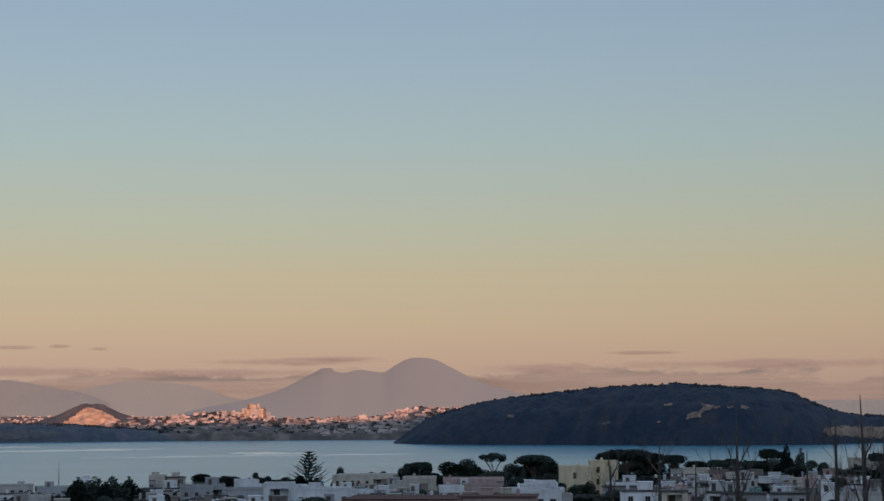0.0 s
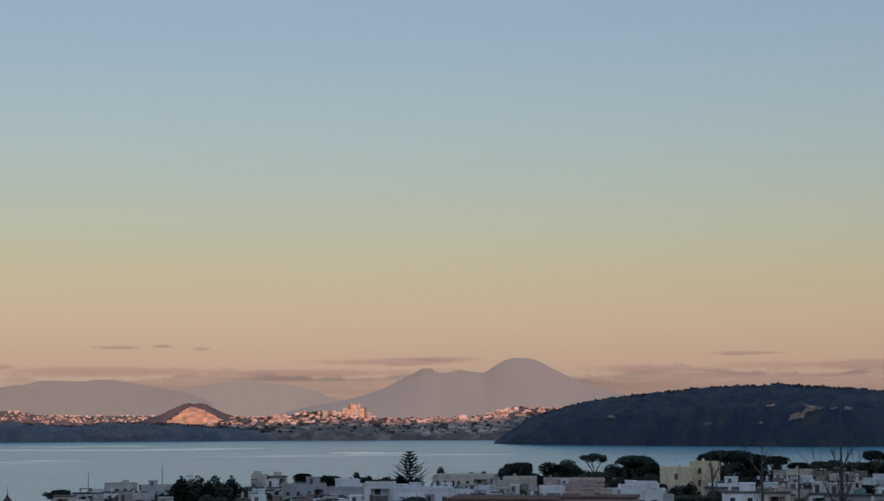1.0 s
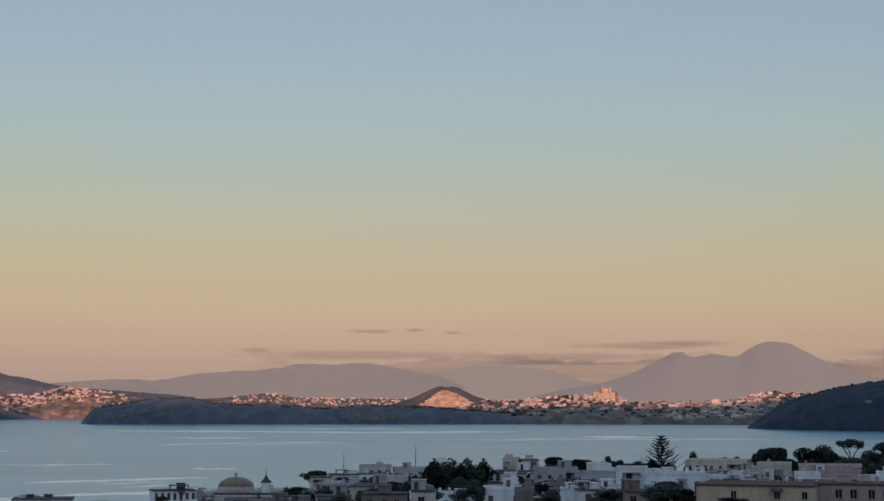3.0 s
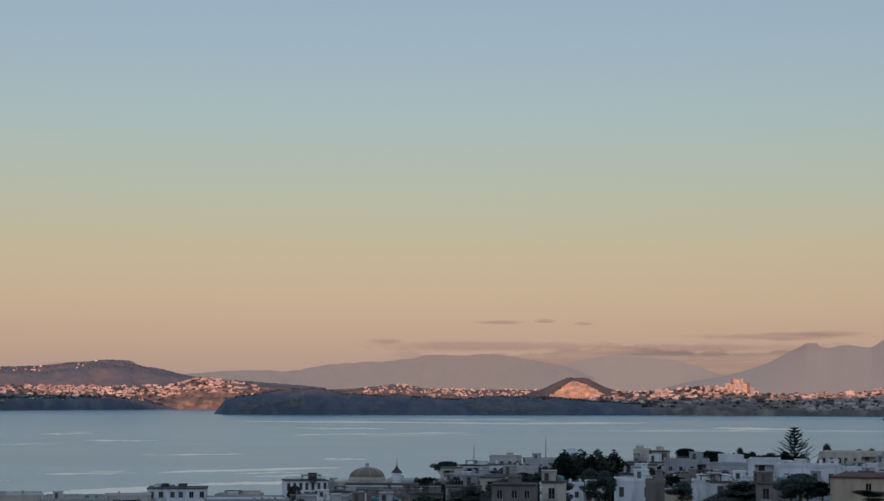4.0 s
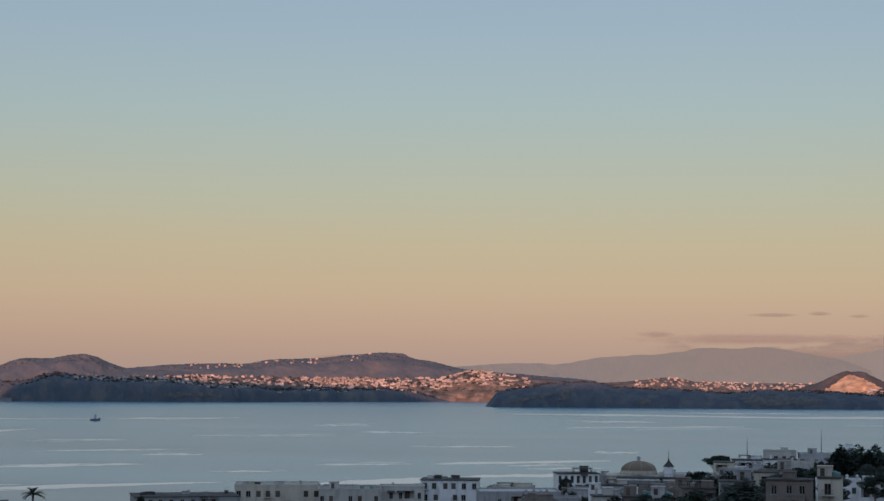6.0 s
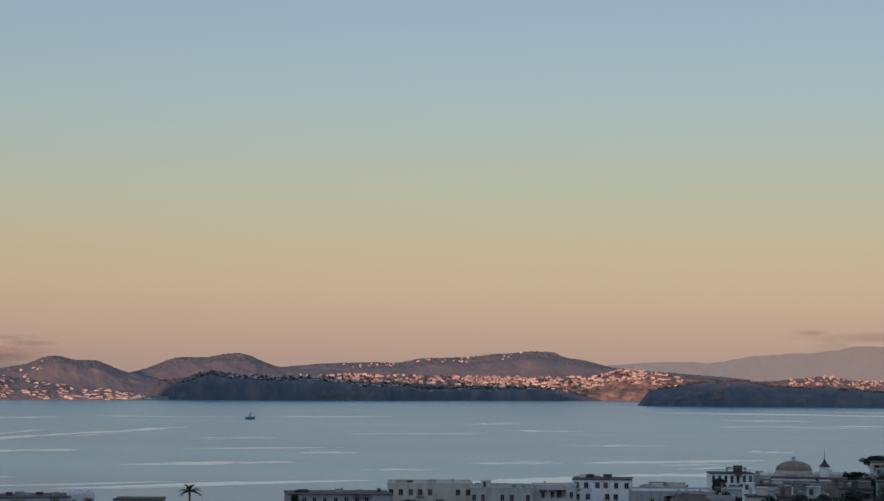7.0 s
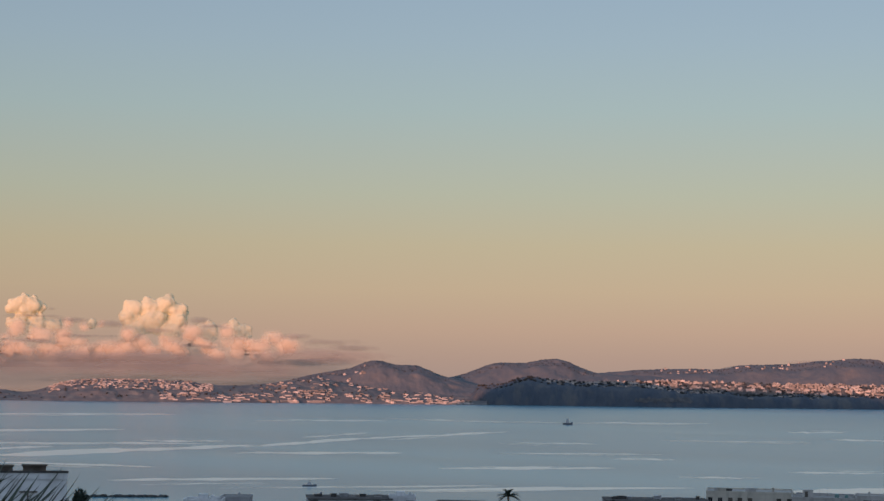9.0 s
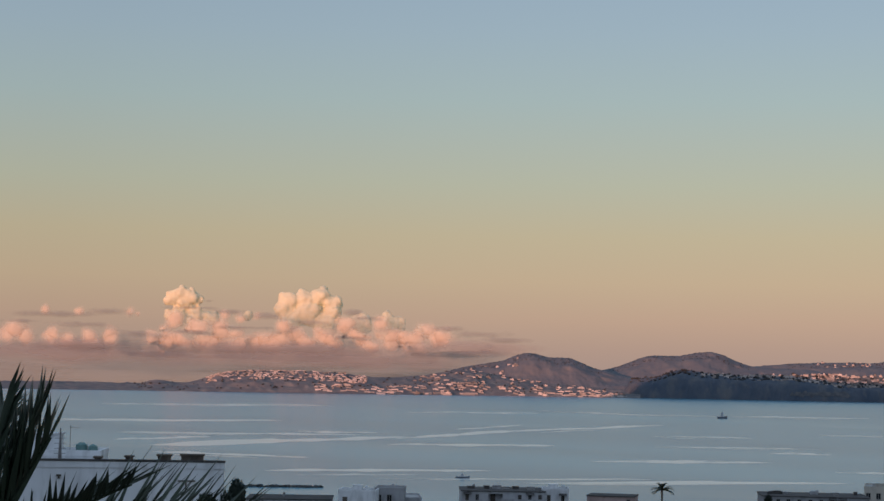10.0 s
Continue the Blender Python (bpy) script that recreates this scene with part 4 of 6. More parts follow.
    def pergola(x, a, b=3.0, c=2.3):
        sh = Shape()
        for px in (x - a / 2, x + a / 2):
            for py in (y0 + 1, y0 + 1 + b):
                sh.box(px - 0.08, px + 0.08, py - 0.08, py + 0.08, deck, deck + c)
        sh.box(x - a / 2 - 0.3, x + a / 2 + 0.3, y0 + 0.7, y0 + 1.3 + b, deck + c, deck + c + 0.16)
        child("pergola", sh.mesh("pergola", M_DARKROOF), e, "dark flat-topped pergola")

    if style not in ("bighouse", "arches", "plain") and w > 4.5 and rnd.random() < 0.65:
        aw, ah = rnd.uniform(0.3, 0.5) * w, h - rnd.uniform(1.6, 3.2)
        ax = rnd.choice((-1, 1)) * (w - aw) / 2 * rnd.uniform(0.4, 1.0)
        lean = Shape().box(ax - aw / 2, ax + aw / 2, y0 - 2.6, y0 - 0.004, 0, ah).box(ax - aw / 2 - 0.1, ax + aw / 2 + 0.1, y0 - 2.7, y0 - 2.45, ah, ah + 0.5)
        an = child("annex", lean.mesh("annex", rnd.choice((wall, STUCCO["white"], STUCCO["grey"]))), e)
        child("shutter", window_mesh(1.1, 1.5, "shutter"), an, "", pose(ax, y0 - 2.64, ah - 2.1))
    X = lambda: rnd.uniform(-w / 2 + 1.0, w / 2 - 1.0)
    if style == "bulkhead":
        hut(w * 0.18, 0.5, w * 0.42, depth * 0.5, 1.35)
        chimney(-w * 0.3, 1)
    elif style == "tanks":
        hut(-w * 0.25, 1, 2.6, 2.6, 1.7)
        tank(w * 0.2, 0.5)
        tank(w * 0.35, 0.2, 0.45)
        aerial(w * 0.05, 0.4, 2.6)
    elif style == "chimneys":
        for k in (-0.38, -0.08, 0.2, 0.42):
            chimney(w * k, rnd.uniform(-1, 1), 0.9)
        railing(y0 + 0.4)
    elif style == "terrace":
        railing(y0 + 0.35)
        hut(w * 0.22, depth * 0.2, min(3.5, w * 0.4), 2.5, 1.9)
    elif style == "arches":
        pergola(w * 0.12, w * 0.42, 3.0, 1.3)
        hut(w * 0.2, 1.5, 2.4, 2.0, 1.7, M_DARKROOF, "roof_shed", "small dark roof shed")
        aerial(-w * 0.05, 1, 1.9)
        railing(y0 + 0.3)
    elif style == "pergola":
        pergola(-w * 0.12, w * 0.32, 3.0, 1.1)
        hut(w * 0.24, 0.6, w * 0.45, 3.0, 1.05)
        aerial(w * 0.2, 1, 2.2)
    elif style in ("clutter", "antenna"):
        for k in range(3 + int(w / 5)):
            a = rnd.uniform(0.8, 2.4)
            hut(X() * 0.9, rnd.uniform(-1.2, 1.2), a, rnd.uniform(0.8, 2), rnd.uniform(0.3, 0.85), rnd.choice((M_DARKROOF, M_ROOF, wall)), "roof_box", "small rooftop box")
        chimney(X(), 0, 0.8)
        if style == "antenna":
            aerial(-w * 0.15, 0, 4.6)
            aerial(-w * 0.19, 0.5, 2.6)
        else:
            aerial(X(), 0.5, 1.8)
    elif style == "bighouse":
        for x, a, c, m in ((w * 0.21, 1.1, 0.55, M_PLANK), (w * 0.345, 1.9, 0.6, M_PLANK), (w * 0.04, 0.6, 0.42, M_PLANK), (-w * 0.11, 0.55, 0.32, M_PLANK)):
            hut(x, y0 + 1.1, a, 1.2, c + 0.30, m, "roof_box", "low rooftop box of weathered wood")
        cope = Shape()
        for x0, x1, ya, yb in ((-w / 2 - 0.12, w / 2 + 0.12, y0 - 0.12, y0 + 0.24),):
            cope.box(x0, x1, ya, yb, h + rim + 0.002, h + rim + 0.16)
        child("coping", cope.mesh("coping", M_DARKROOF), e, "dark coping along a parapet")
        child("vent", Shape().box(-0.75, 0.75, -0.1, 0.0, 0, 0.12).box(-0.1, 0.02, -0.08, 0.0, -0.9, 0).mesh("vent", M_SHUTTER), e, "dark wall lamp bracket", pose(w * 0.32, y0 - 0.002, h - 1.1))
        child("wall_light", Shape().box(-0.2, 0.2, -0.16, 0.0, 0, 0.16).box(-0.09, 0.09, -0.12, 0.0, -0.18, 0).mesh("wall_light", M_SHUTTER), e, "small dark wall light", pose(-w * 0.29, y0 - 0.002, h - 0.75))
    elif w > 4:
        if rnd.random() < 0.5:
            chimney(X(), rnd.uniform(-1, 1), 0.8)
        if rnd.random() < 0.35:
            aerial(X(), 0.5, rnd.uniform(1.4, 2.4))
        if rnd.random() < 0.35:
            hut(X() * 0.6, 1, 2.2, 2.2, 1.1)
    return e


house(-2.88, 304, 9.2, 7.3, 37.7, "white", "flat", "bulkhead")
house(-0.96, 350, 11.3, 9.0, 37.8, "pink", "flat", "plain")
house(-0.27, 321, 3.1, 6.0, 37.5, "white", "flat", "plain")
house(2.34, 405, 13.1, 10.5, 36.8, "cream", "flat", "wide")
house(3.73, 271, 8.2, 6.6, 39.3, "white", "flat", "windows")
house(5.02, 278, 4.3, 6.0, 39.8, "white", "flat", "windows")
house(6.03, 355, 3.9, 6.0, 37.6, "white", "flat", "windows")
house(6.13, 333, 6.8, 6.0, 36.9, "grey", "flat", "windows")
house(1.12, 238, 14.4, 11.5, 39.3, "ochre", "red", "plain")
house(-1.74, 240, 9.8, 7.9, 39.4, "pink", "red", "plain")
house(2.18, 303, 7.8, 6.2, 37.6, "white", "flat", "plain")
house(-2.84, 288, 8.5, 6.8, 37.2, "white", "flat", "windows")
house(7.37, 348, 8.2, 6.6, 37.0, "grey", "flat", "terrace")
house(-7.65, 402, 8.8, 7.0, 37.8, "stone", "flat", "windows")
house(-8.95, 406, 10.0, 8.0, 36.9, "cream", "flat", "windows")
house(-10.22, 348, 7.3, 6.0, 37.5, "grey", "flat", "plain")
house(-11.28, 326, 10.1, 8.0, 37.2, "white", "flat", "windows")
house(-12.37, 333, 3.2, 6.0, 38.1, "white", "flat", "windows")
house(-11.05, 388, 3.9, 6.0, 36.8, "white", "flat", "windows")
house(-11.59, 423, 3.5, 6.0, 37.1, "white", "flat", "plain")
house(-13.02, 434, 9.5, 7.6, 39.3, "cream", "flat", "windows")
house(-7.84, 274, 10.3, 8.2, 38.2, "white", "flat", "plain")
house(-9.91, 266, 9.6, 7.7, 38.2, "white", "flat", "terrace")
house(-13.18, 303, 6.4, 6.0, 38.5, "white", "flat", "windows")
house(-6.18, 334, 9.9, 7.9, 36.9, "grey", "flat", "windows")
house(19.13, 406, 9.2, 7.4, 30.0, "white", "dark", "arches")
house(16.75, 398, 15.1, 12.0, 29.7, "white", "dark", "terrace")
house(16.70, 380, 13.3, 10.7, 29.5, "white", "dark", "windows")
house(15.48, 336, 15.3, 12.0, 31.0, "pink", "flat", "tanks")
house(6.98, 339, 8.9, 7.1, 34.6, "white", "flat", "plain")
house(5.86, 343, 5.2, 6.0, 34.6, "white", "red", "windows")
house(7.81, 291, 7.8, 6.2, 34.4, "cream", "flat", "windows")
house(7.10, 403, 7.3, 6.0, 33.6, "grey", "flat", "windows")
house(6.23, 443, 6.1, 6.0, 34.3, "white", "flat", "windows")
house(18.13, 411, 5.0, 6.0, 29.5, "stone", "flat", "plain")
house(18.53, 339, 9.2, 7.4, 30.5, "grey", "flat", "windows")
house(23.00, 377, 11.6, 9.3, 30.0, "white", "dark", "clutter")
house(21.13, 380, 8.9, 7.1, 28.5, "cream", "flat", "pergola")
house(24.52, 362, 8.8, 7.0, 29.5, "stone", "flat", "plain")
house(20.92, 351, 15.2, 12.0, 29.4, "grey", "flat", "plain")
house(26.12, 357, 11.9, 9.5, 29.3, "stone", "flat", "tanks")
house(28.34, 368, 16.7, 12.0, 29.5, "cream", "flat", "clutter")
house(25.46, 374, 20.8, 12.0, 28.5, "grey", "flat", "clutter")
house(31.18, 358, 19.7, 12.0, 27.9, "grey", "dark", "clutter")
house(40.64, 356, 15.8, 12.0, 27.6, "grey", "dark", "clutter")
house(38.99, 355, 5.1, 6.0, 28.1, "white", "flat", "plain")
house(44.07, 343, 5.3, 6.0, 28.5, "grey", "flat", "plain")
house(45.05, 338, 6.8, 6.0, 28.3, "white", "flat", "plain")
house(44.41, 348, 15.3, 12.0, 26.6, "grey", "flat", "antenna")
house(37.22, 360, 9.0, 7.2, 26.7, "pink", "dark", "plain")
house(52.25, 166, 17.6, 12.0, 41.8, "white", "flat", "bighouse")
house(54.01, 179, 7.3, 6.0, 42.0, "white", "flat", "tanks")
house(47.16, 351, 15.8, 12.0, 25.8, "grey", "dark", "plain")
house(12.93, 440, 7.6, 6.1, 34.1, "stone", "flat", "windows")
house(11.57, 438, 11.9, 9.0, 33.6, "grey", "flat", "tanks")
house(10.94, 445, 3.5, 5.0, 35.0, "white", "flat", "plain")
house(13.00, 415, 6.3, 5.0, 33.1, "white", "dark", "windows")
house(13.89, 418, 6.8, 5.4, 32.8, "white", "dark", "pergola")
house(14.61, 412, 4.4, 5.0, 32.5, "cream", "dark", "windows")
house(13.40, 330, 5.0, 5.0, 33.8, "stone", "flat", "plain")
house(12.68, 345, 3.1, 5.0, 33.9, "brown", "flat", "windows")
house(11.20, 300, 7.0, 5.6, 34.8, "white", "flat", "chimneys")
house(10.22, 296, 4.1, 5.0, 34.5, "white", "dark", "windows")
house(8.74, 335, 8.4, 6.7, 34.4, "cream", "dark", "windows")
house(8.61, 400, 8.2, 6.5, 34.4, "white", "dark", "terrace")
house(8.73, 430, 3.5, 5.0, 36.2, "cream", "flat", "windows")
house(8.20, 432, 4.2, 5.0, 35.7, "cream", "dark", "windows")
house(7.32, 330, 4.7, 5.0, 34.8, "white", "flat", "plain")
house(6.59, 326, 3.9, 5.0, 34.7, "white", "dark", "windows")
house(5.54, 328, 3.2, 5.0, 35.0, "white", "flat", "windows")
house(5.99, 410, 4.0, 5.0, 35.5, "white", "flat", "windows")
house(5.36, 405, 3.3, 5.0, 34.8, "cream", "flat", "windows")
house(7.68, 275, 5.3, 5.0, 35.1, "ochre", "dark", "windows")
house(2.08, 262, 5.5, 5.0, 38.5, "cream", "dark", "windows")
house(12.11, 352, 3.0, 5.0, 34.0, "grey", "flat", "windows")
house(14.31, 350, 5.9, 5.0, 33.0, "white", "flat", "terrace")
house(-4.11, 366, 6.5, 5.2, 39.5, "yellow", "flat", "windows")
house(-4.96, 372, 5.3, 5.0, 40.4, "yellow", "flat", "windows")
house(-7.80, 360, 4.8, 5.0, 39.2, "cream", "flat", "windows")
house(-8.47, 358, 3.7, 5.0, 38.9, "brown", "flat", "plain")
house(-9.13, 356, 4.7, 5.0, 38.5, "cream", "flat", "windows")
house(-2.81, 262, 7.9, 6.3, 39.3, "white", "flat", "windows")
house(-3.15, 268, 3.2, 5.0, 40.2, "white", "flat", "windows")
house(-1.25, 290, 6.1, 5.0, 39.0, "pink", "flat", "plain")
house(-0.28, 285, 3.3, 5.0, 38.9, "white", "flat", "windows")
house(0.70, 330, 5.5, 5.0, 38.8, "cream", "flat", "plain")



# lower houses between and in front of the larger ones
SKYLINE = curve([(-15, -1.70), (-6, -1.75), (0, -1.95), (5, -2.15), (10, -2.10), (14, -2.35), (17, -2.85), (20, -3.0), (24, -3.3)])
rnd_h = random.Random(12)
for _ in range(235):
    a = rnd_h.uniform(-14.5, 21.0)
    if 9.2 < a < 11.3 or -5.4 < a < -3.4 or (a > 7.5 and rnd_h.random() < 0.45):   # the grove, the yellow house
        continue
    el = float(SKYLINE(a)) - rnd_h.uniform(0.18, 0.75)
    d = max(215.0, 420 - (float(SKYLINE(a)) - el) * 230 + rnd_h.uniform(-15, 15))
    zt = EYE + d * math.tan(radians(el))
    if EYE + (zt - EYE) * FAR > ground_z(a, d * FAR) + 2.6:
        house(a, d, rnd_h.uniform(2.6, 6.2), rnd_h.uniform(3.5, 5.5), zt, rnd_h.choice(("white", "white", "white", "white", "grey", "grey", "stone", "stone", "cream", "pink", "brown") if a < 5 else ("white", "white", "grey", "grey", "stone", "stone", "brown", "brown", "cream")),
              rnd_h.choice(("flat", "flat", "flat", "dark", "dark")), rnd_h.choice(("windows", "windows", "terrace", "tanks", "chimneys", "bulkhead", "clutter", "pergola")))


def church():
    """Domed church with a lantern and a small pointed bell turret."""
    d = 402.0 * FAR
    p = polar(17.0, d)
    z = lambda el: EYE + d * math.tan(radians(el))
    base = ground_z(17, d) - 1
    e = empty("church", pose(p.x, p.y, base, 0, 0, 17.0), "pale domed church with an ochre dome and turret", "church")
    u = lambda az: -(az - 17.0) * d * math.pi / 180
    drum0, drum1, top, tip = z(-2.80) - base, z(-2.74) - base, z(-2.46) - base, z(-2.33) - base
    child("wall", Shape().box(u(18.1), u(15.75), -5, 6, 0, drum0 - 0.9).box(u(18.2), u(15.65), -5.2, 6.2, drum0 - 0.9, drum0 - 0.5).mesh("wall", STUCCO["cream"]), e)
    cx, r = u(17.21), (u(16.67) - u(17.75)) / 2
    child("drum", Shape().lathe([(r * 1.08, drum0 - 0.5), (r * 1.08, drum0 + 0.1), (r * 1.02, drum0 + 0.12), (r * 1.02, drum1 + 0.1)], 28).mesh("drum", STUCCO["cream"]), e, "", pose(cx, 0, 0))
    prof = [(r * math.cos(t), drum1 + 0.1 + (top - drum1) * math.sin(t)) for t in np.linspace(0, math.pi / 2 * 0.94, 12)]
    child("dome", Shape().lathe(prof, 32).mesh("dome", M_DOME, True), e, "ochre ribbed dome", pose(cx, 0, 0))
    rib = Shape().tube([(rr * 1.012, 0, zz) for rr, zz in prof], [0.07] * len(prof), 4).mesh("rib", STUCCO["stone"])
    for k in range(8):
        child("rib", rib, e, "", pose(cx, 0, 0, 0, 0, k * 45 + 11))
    lantern = child("lantern", Shape().lathe([(0.75, top - 0.15), (0.75, top + 0.15), (0.5, top + 0.2), (0.5, top + 0.95), (0.66, top + 1.0), (0.66, top + 1.1), (0.3, top + 1.45), (0.05, tip), (0.01, tip + 0.1)], 12).mesh("lantern", STUCCO["stone"]), e, "", pose(cx, 0, 0))
    tx = u(16.3)
    t0, t1, t2 = z(-2.62) - base, z(-2.38) - base, z(-2.12) - base
    child("turret", Shape().box(tx - 1.25, tx + 1.25, -6.3, -3.8, 0, t0).box(tx - 1.4, tx + 1.4, -6.45, -3.65, t0, t0 + 0.2).mesh("turret", STUCCO["white"]), e)
    child("turret_roof", Shape().lathe([(1.75, t0 + 0.2), (1.3, t0 + 0.7), (0.7, t0 + 1.3), (0.22, t1 - 0.1), (0.10, t1 + 0.3), (0.05, t2), (0.01, t2 + 0.05)], 4).mesh("turret_roof", M_DARKROOF), e, "dark pointed turret roof", pose(tx, -5.05, 0))
    nave = Shape().box(u(16.6), u(15.72), -5.3, -5.0, drum0 - 0.45, drum0 + 0.5)
    child("gable", nave.mesh("gable", STUCCO["white"]), e)


church()


def mast(az, dist, ztop, h, label):
    dist, ztop, h = outwards(dist, ztop, h)
    p = polar(az, dist)
    sh = Shape().tube([(0, 0, 0), (0, 0, h * 0.45), (0, 0, h)], [0.22, 0.16, 0.05], 6)
    for k in range(5):
        zz = h * (0.5 + 0.1 * k)
        sh.tube([(-0.5, 0, zz), (0.5, 0, zz + 0.02)], [0.03, 0.03], 4)
    e = empty("radio_mast", pose(p.x, p.y, ztop - h, 0, 0, az), label, "mast")
    child("pole", sh.mesh("pole", M_METAL), e)
    child("cabinet", Shape().box(-0.8, 0.8, -0.6, 0.6, 0, h * 0.35).mesh("cabinet", STUCCO["white"]), e)


mast(11.69, 455, 38.3, 9.0, "slim pale radio mast among the roofs")
mast(13.91, 455, 36.2, 8.0, "slim grey radio mast among the roofs")
mast(54.17, 168, 44.3, 4.5, "thin aerial pole above a flat roof")


# ---- trees ----
def leaves(rnd, clumps, count, size, mat, name="crown", flat=0.0):
    """A crown: many small leaf sprays scattered through uneven clumps."""
    vs, fs = [], []
    vol = [r[0] * r[1] * r[2] for _, r in clumps]
    for (c, r), v in zip(clumps, vol):
        for _ in range(int(count * v / sum(vol))):
            d = Vector((rnd.gauss(0, 1), rnd.gauss(0, 1), rnd.gauss(0, 1))).normalized()
            k = rnd.random() ** 0.28
            p = Vector((c[0] + d.x * r[0] * k, c[1] + d.y * r[1] * k, c[2] + d.z * r[2] * k))
            a = Vector((rnd.gauss(0, 1), rnd.gauss(0, 1), rnd.gauss(0, 1) * (1 - flat))).normalized()
            b = a.orthogonal().normalized() * rnd.uniform(0.5, 0.9)
            s = size * rnd.uniform(0.6, 1.4)
            n = len(vs)
            vs += [p - a * s, p + b * s * 0.6, p + a * s, p - b * s * 0.6]
            fs.append((n, n + 1, n + 2, n + 3))
    return mesh_of(name, vs, fs, mat)


def umbrella_pine(seed, open_crown=False):
    rnd = random.Random(seed)
    e = empty("umbrella_pine", Matrix(), "dark umbrella pine with a flat spreading crown", "tree", "trees of the near town")
    lean = rnd.uniform(-0.5, 0.5)
    child("trunk", Shape().tube([(0, 0, 0), (lean * 0.3, 0, 3), (lean, 0, 6.2)], [0.30, 0.22, 0.17], 7).mesh("trunk", M_BARK), e)
    clumps = []
    n = 7 if open_crown else 9
    for k in range(n):
        a = k * math.tau / n + rnd.uniform(-0.3, 0.3)
        rr = rnd.uniform(1.8, 3.0)
        tip = (lean + rr * math.cos(a), rr * math.sin(a), 8.4 + rnd.uniform(-0.3, 0.3))
        child("limb", Shape().tube([(lean, 0, 5.6 + rnd.uniform(-0.5, 0.5)), (lean + rr * 0.45 * math.cos(a), rr * 0.45 * math.sin(a), 7.2), tip], [0.12, 0.09, 0.05], 5).mesh("limb", M_BARK), e)
        clumps.append(((tip[0], tip[1], tip[2] + 0.3), (rnd.uniform(1.0, 1.5), rnd.uniform(1.0, 1.5), rnd.uniform(0.35, 0.55))))
    if not open_crown:
        clumps += [((lean + rnd.uniform(-1.5, 1.5), rnd.uniform(-1.5, 1.5), 9.05), (1.9, 1.9, 0.65)) for _ in range(6)]
        clumps += [((lean + rnd.uniform(-2.2, 2.2), rnd.uniform(-2.2, 2.2), 8.4), (1.3, 1.3, 0.4)) for _ in range(4)]
    else:
        clumps.append(((lean, 0, 9.1), (1.8, 1.8, 0.6)))
    child("crown", leaves(rnd, clumps, 3000 if not open_crown else 1300, 0.27, M_PINE), e)
    return e


def round_tree(seed, tall=False):
    rnd = random.Random(seed)
    e = empty("conifer" if tall else "evergreen_tree", Matrix(), "tall dense dark conifer" if tall else "dense dark evergreen tree with an uneven crown", "tree", "trees of the near town")
    child("trunk", Shape().tube([(0, 0, 0), (0.1, 0, 2.5), (0, 0.1, 6)], [0.28, 0.2, 0.08], 7).mesh("trunk", M_BARK), e)
    clumps = []
    if tall:
        for k in range(12):
            t = k / 11
            r = 2.9 * (1 - t) ** 0.6 * rnd.uniform(0.55, 0.8) + 0.6
            clumps.append(((rnd.uniform(-1, 1) * 1.6 * (1 - t), rnd.uniform(-1, 1) * 1.6 * (1 - t), 1.5 + 7.6 * t), (r, r, 1.3)))
    else:
        for k in range(11):
            a, t = rnd.uniform(0, math.tau), rnd.random()
            rr = rnd.uniform(0.8, 2.7)
            zz = 3.0 + 5.6 * t
            rr *= 1.0 if t < 0.6 else 0.6
            r = rnd.uniform(1.1, 1.7)
            clumps.append(((rr * math.cos(a), rr * math.sin(a), zz), (r, r, r * 0.8)))
    for k in range(3):
        c = clumps[k * 3][0]
        child("limb", Shape().tube([(0, 0, 2.2 + k), (c[0] * 0.5, c[1] * 0.5, (c[2] + 2.2 + k) / 2 + 0.3), c], [0.12, 0.08, 0.03], 5).mesh("limb", M_BARK), e)
    child("crown", leaves(rnd, clumps, 3400 if tall else 2800, 0.34 if tall else 0.27, M_LEAF), e)
    return e


UMB = [umbrella_pine(1), umbrella_pine(2), umbrella_pine(3), umbrella_pine(4, True)]
ROUND = [round_tree(11), round_tree(12), round_tree(13)]
TALL = [round_tree(21, True), round_tree(22, True), round_tree(23, True)]
tree_count = 0


def tree(kinds, az, dist, ztop, width):
    """Each kind's first model is planted itself, the rest are copies; height and spread differ."""
    global tree_count
    tree_count += 1
    rnd = random.Random(tree_count)
    dist, ztop, width = outwards(dist, ztop, width)
    base = ground_z(az, dist) - 0.3
    h = max(ztop - base, 2.0)
    src = kinds[3] if kinds is UMB and tree_count == 1 else kinds[tree_count % min(3, len(kinds))]
    p = polar(az, dist)
    sx = width * (1.2 if kinds is UMB else 1.08) / (7.6 if kinds is UMB else 6.8 if kinds is ROUND else 4.2)
    m = pose(p.x, p.y, base, 0, 0, rnd.uniform(0, 360)) @ Matrix.Diagonal((sx, sx, h / (9.8 if kinds is UMB else 9.7), 1))
    if "planted" not in src:
        src["planted"] = 1
        src.matrix_basis = m
    else:
        keep = src.scale.copy()
        src.scale = (1, 1, 1)
        copy_thing(src, m)
        src.scale = keep


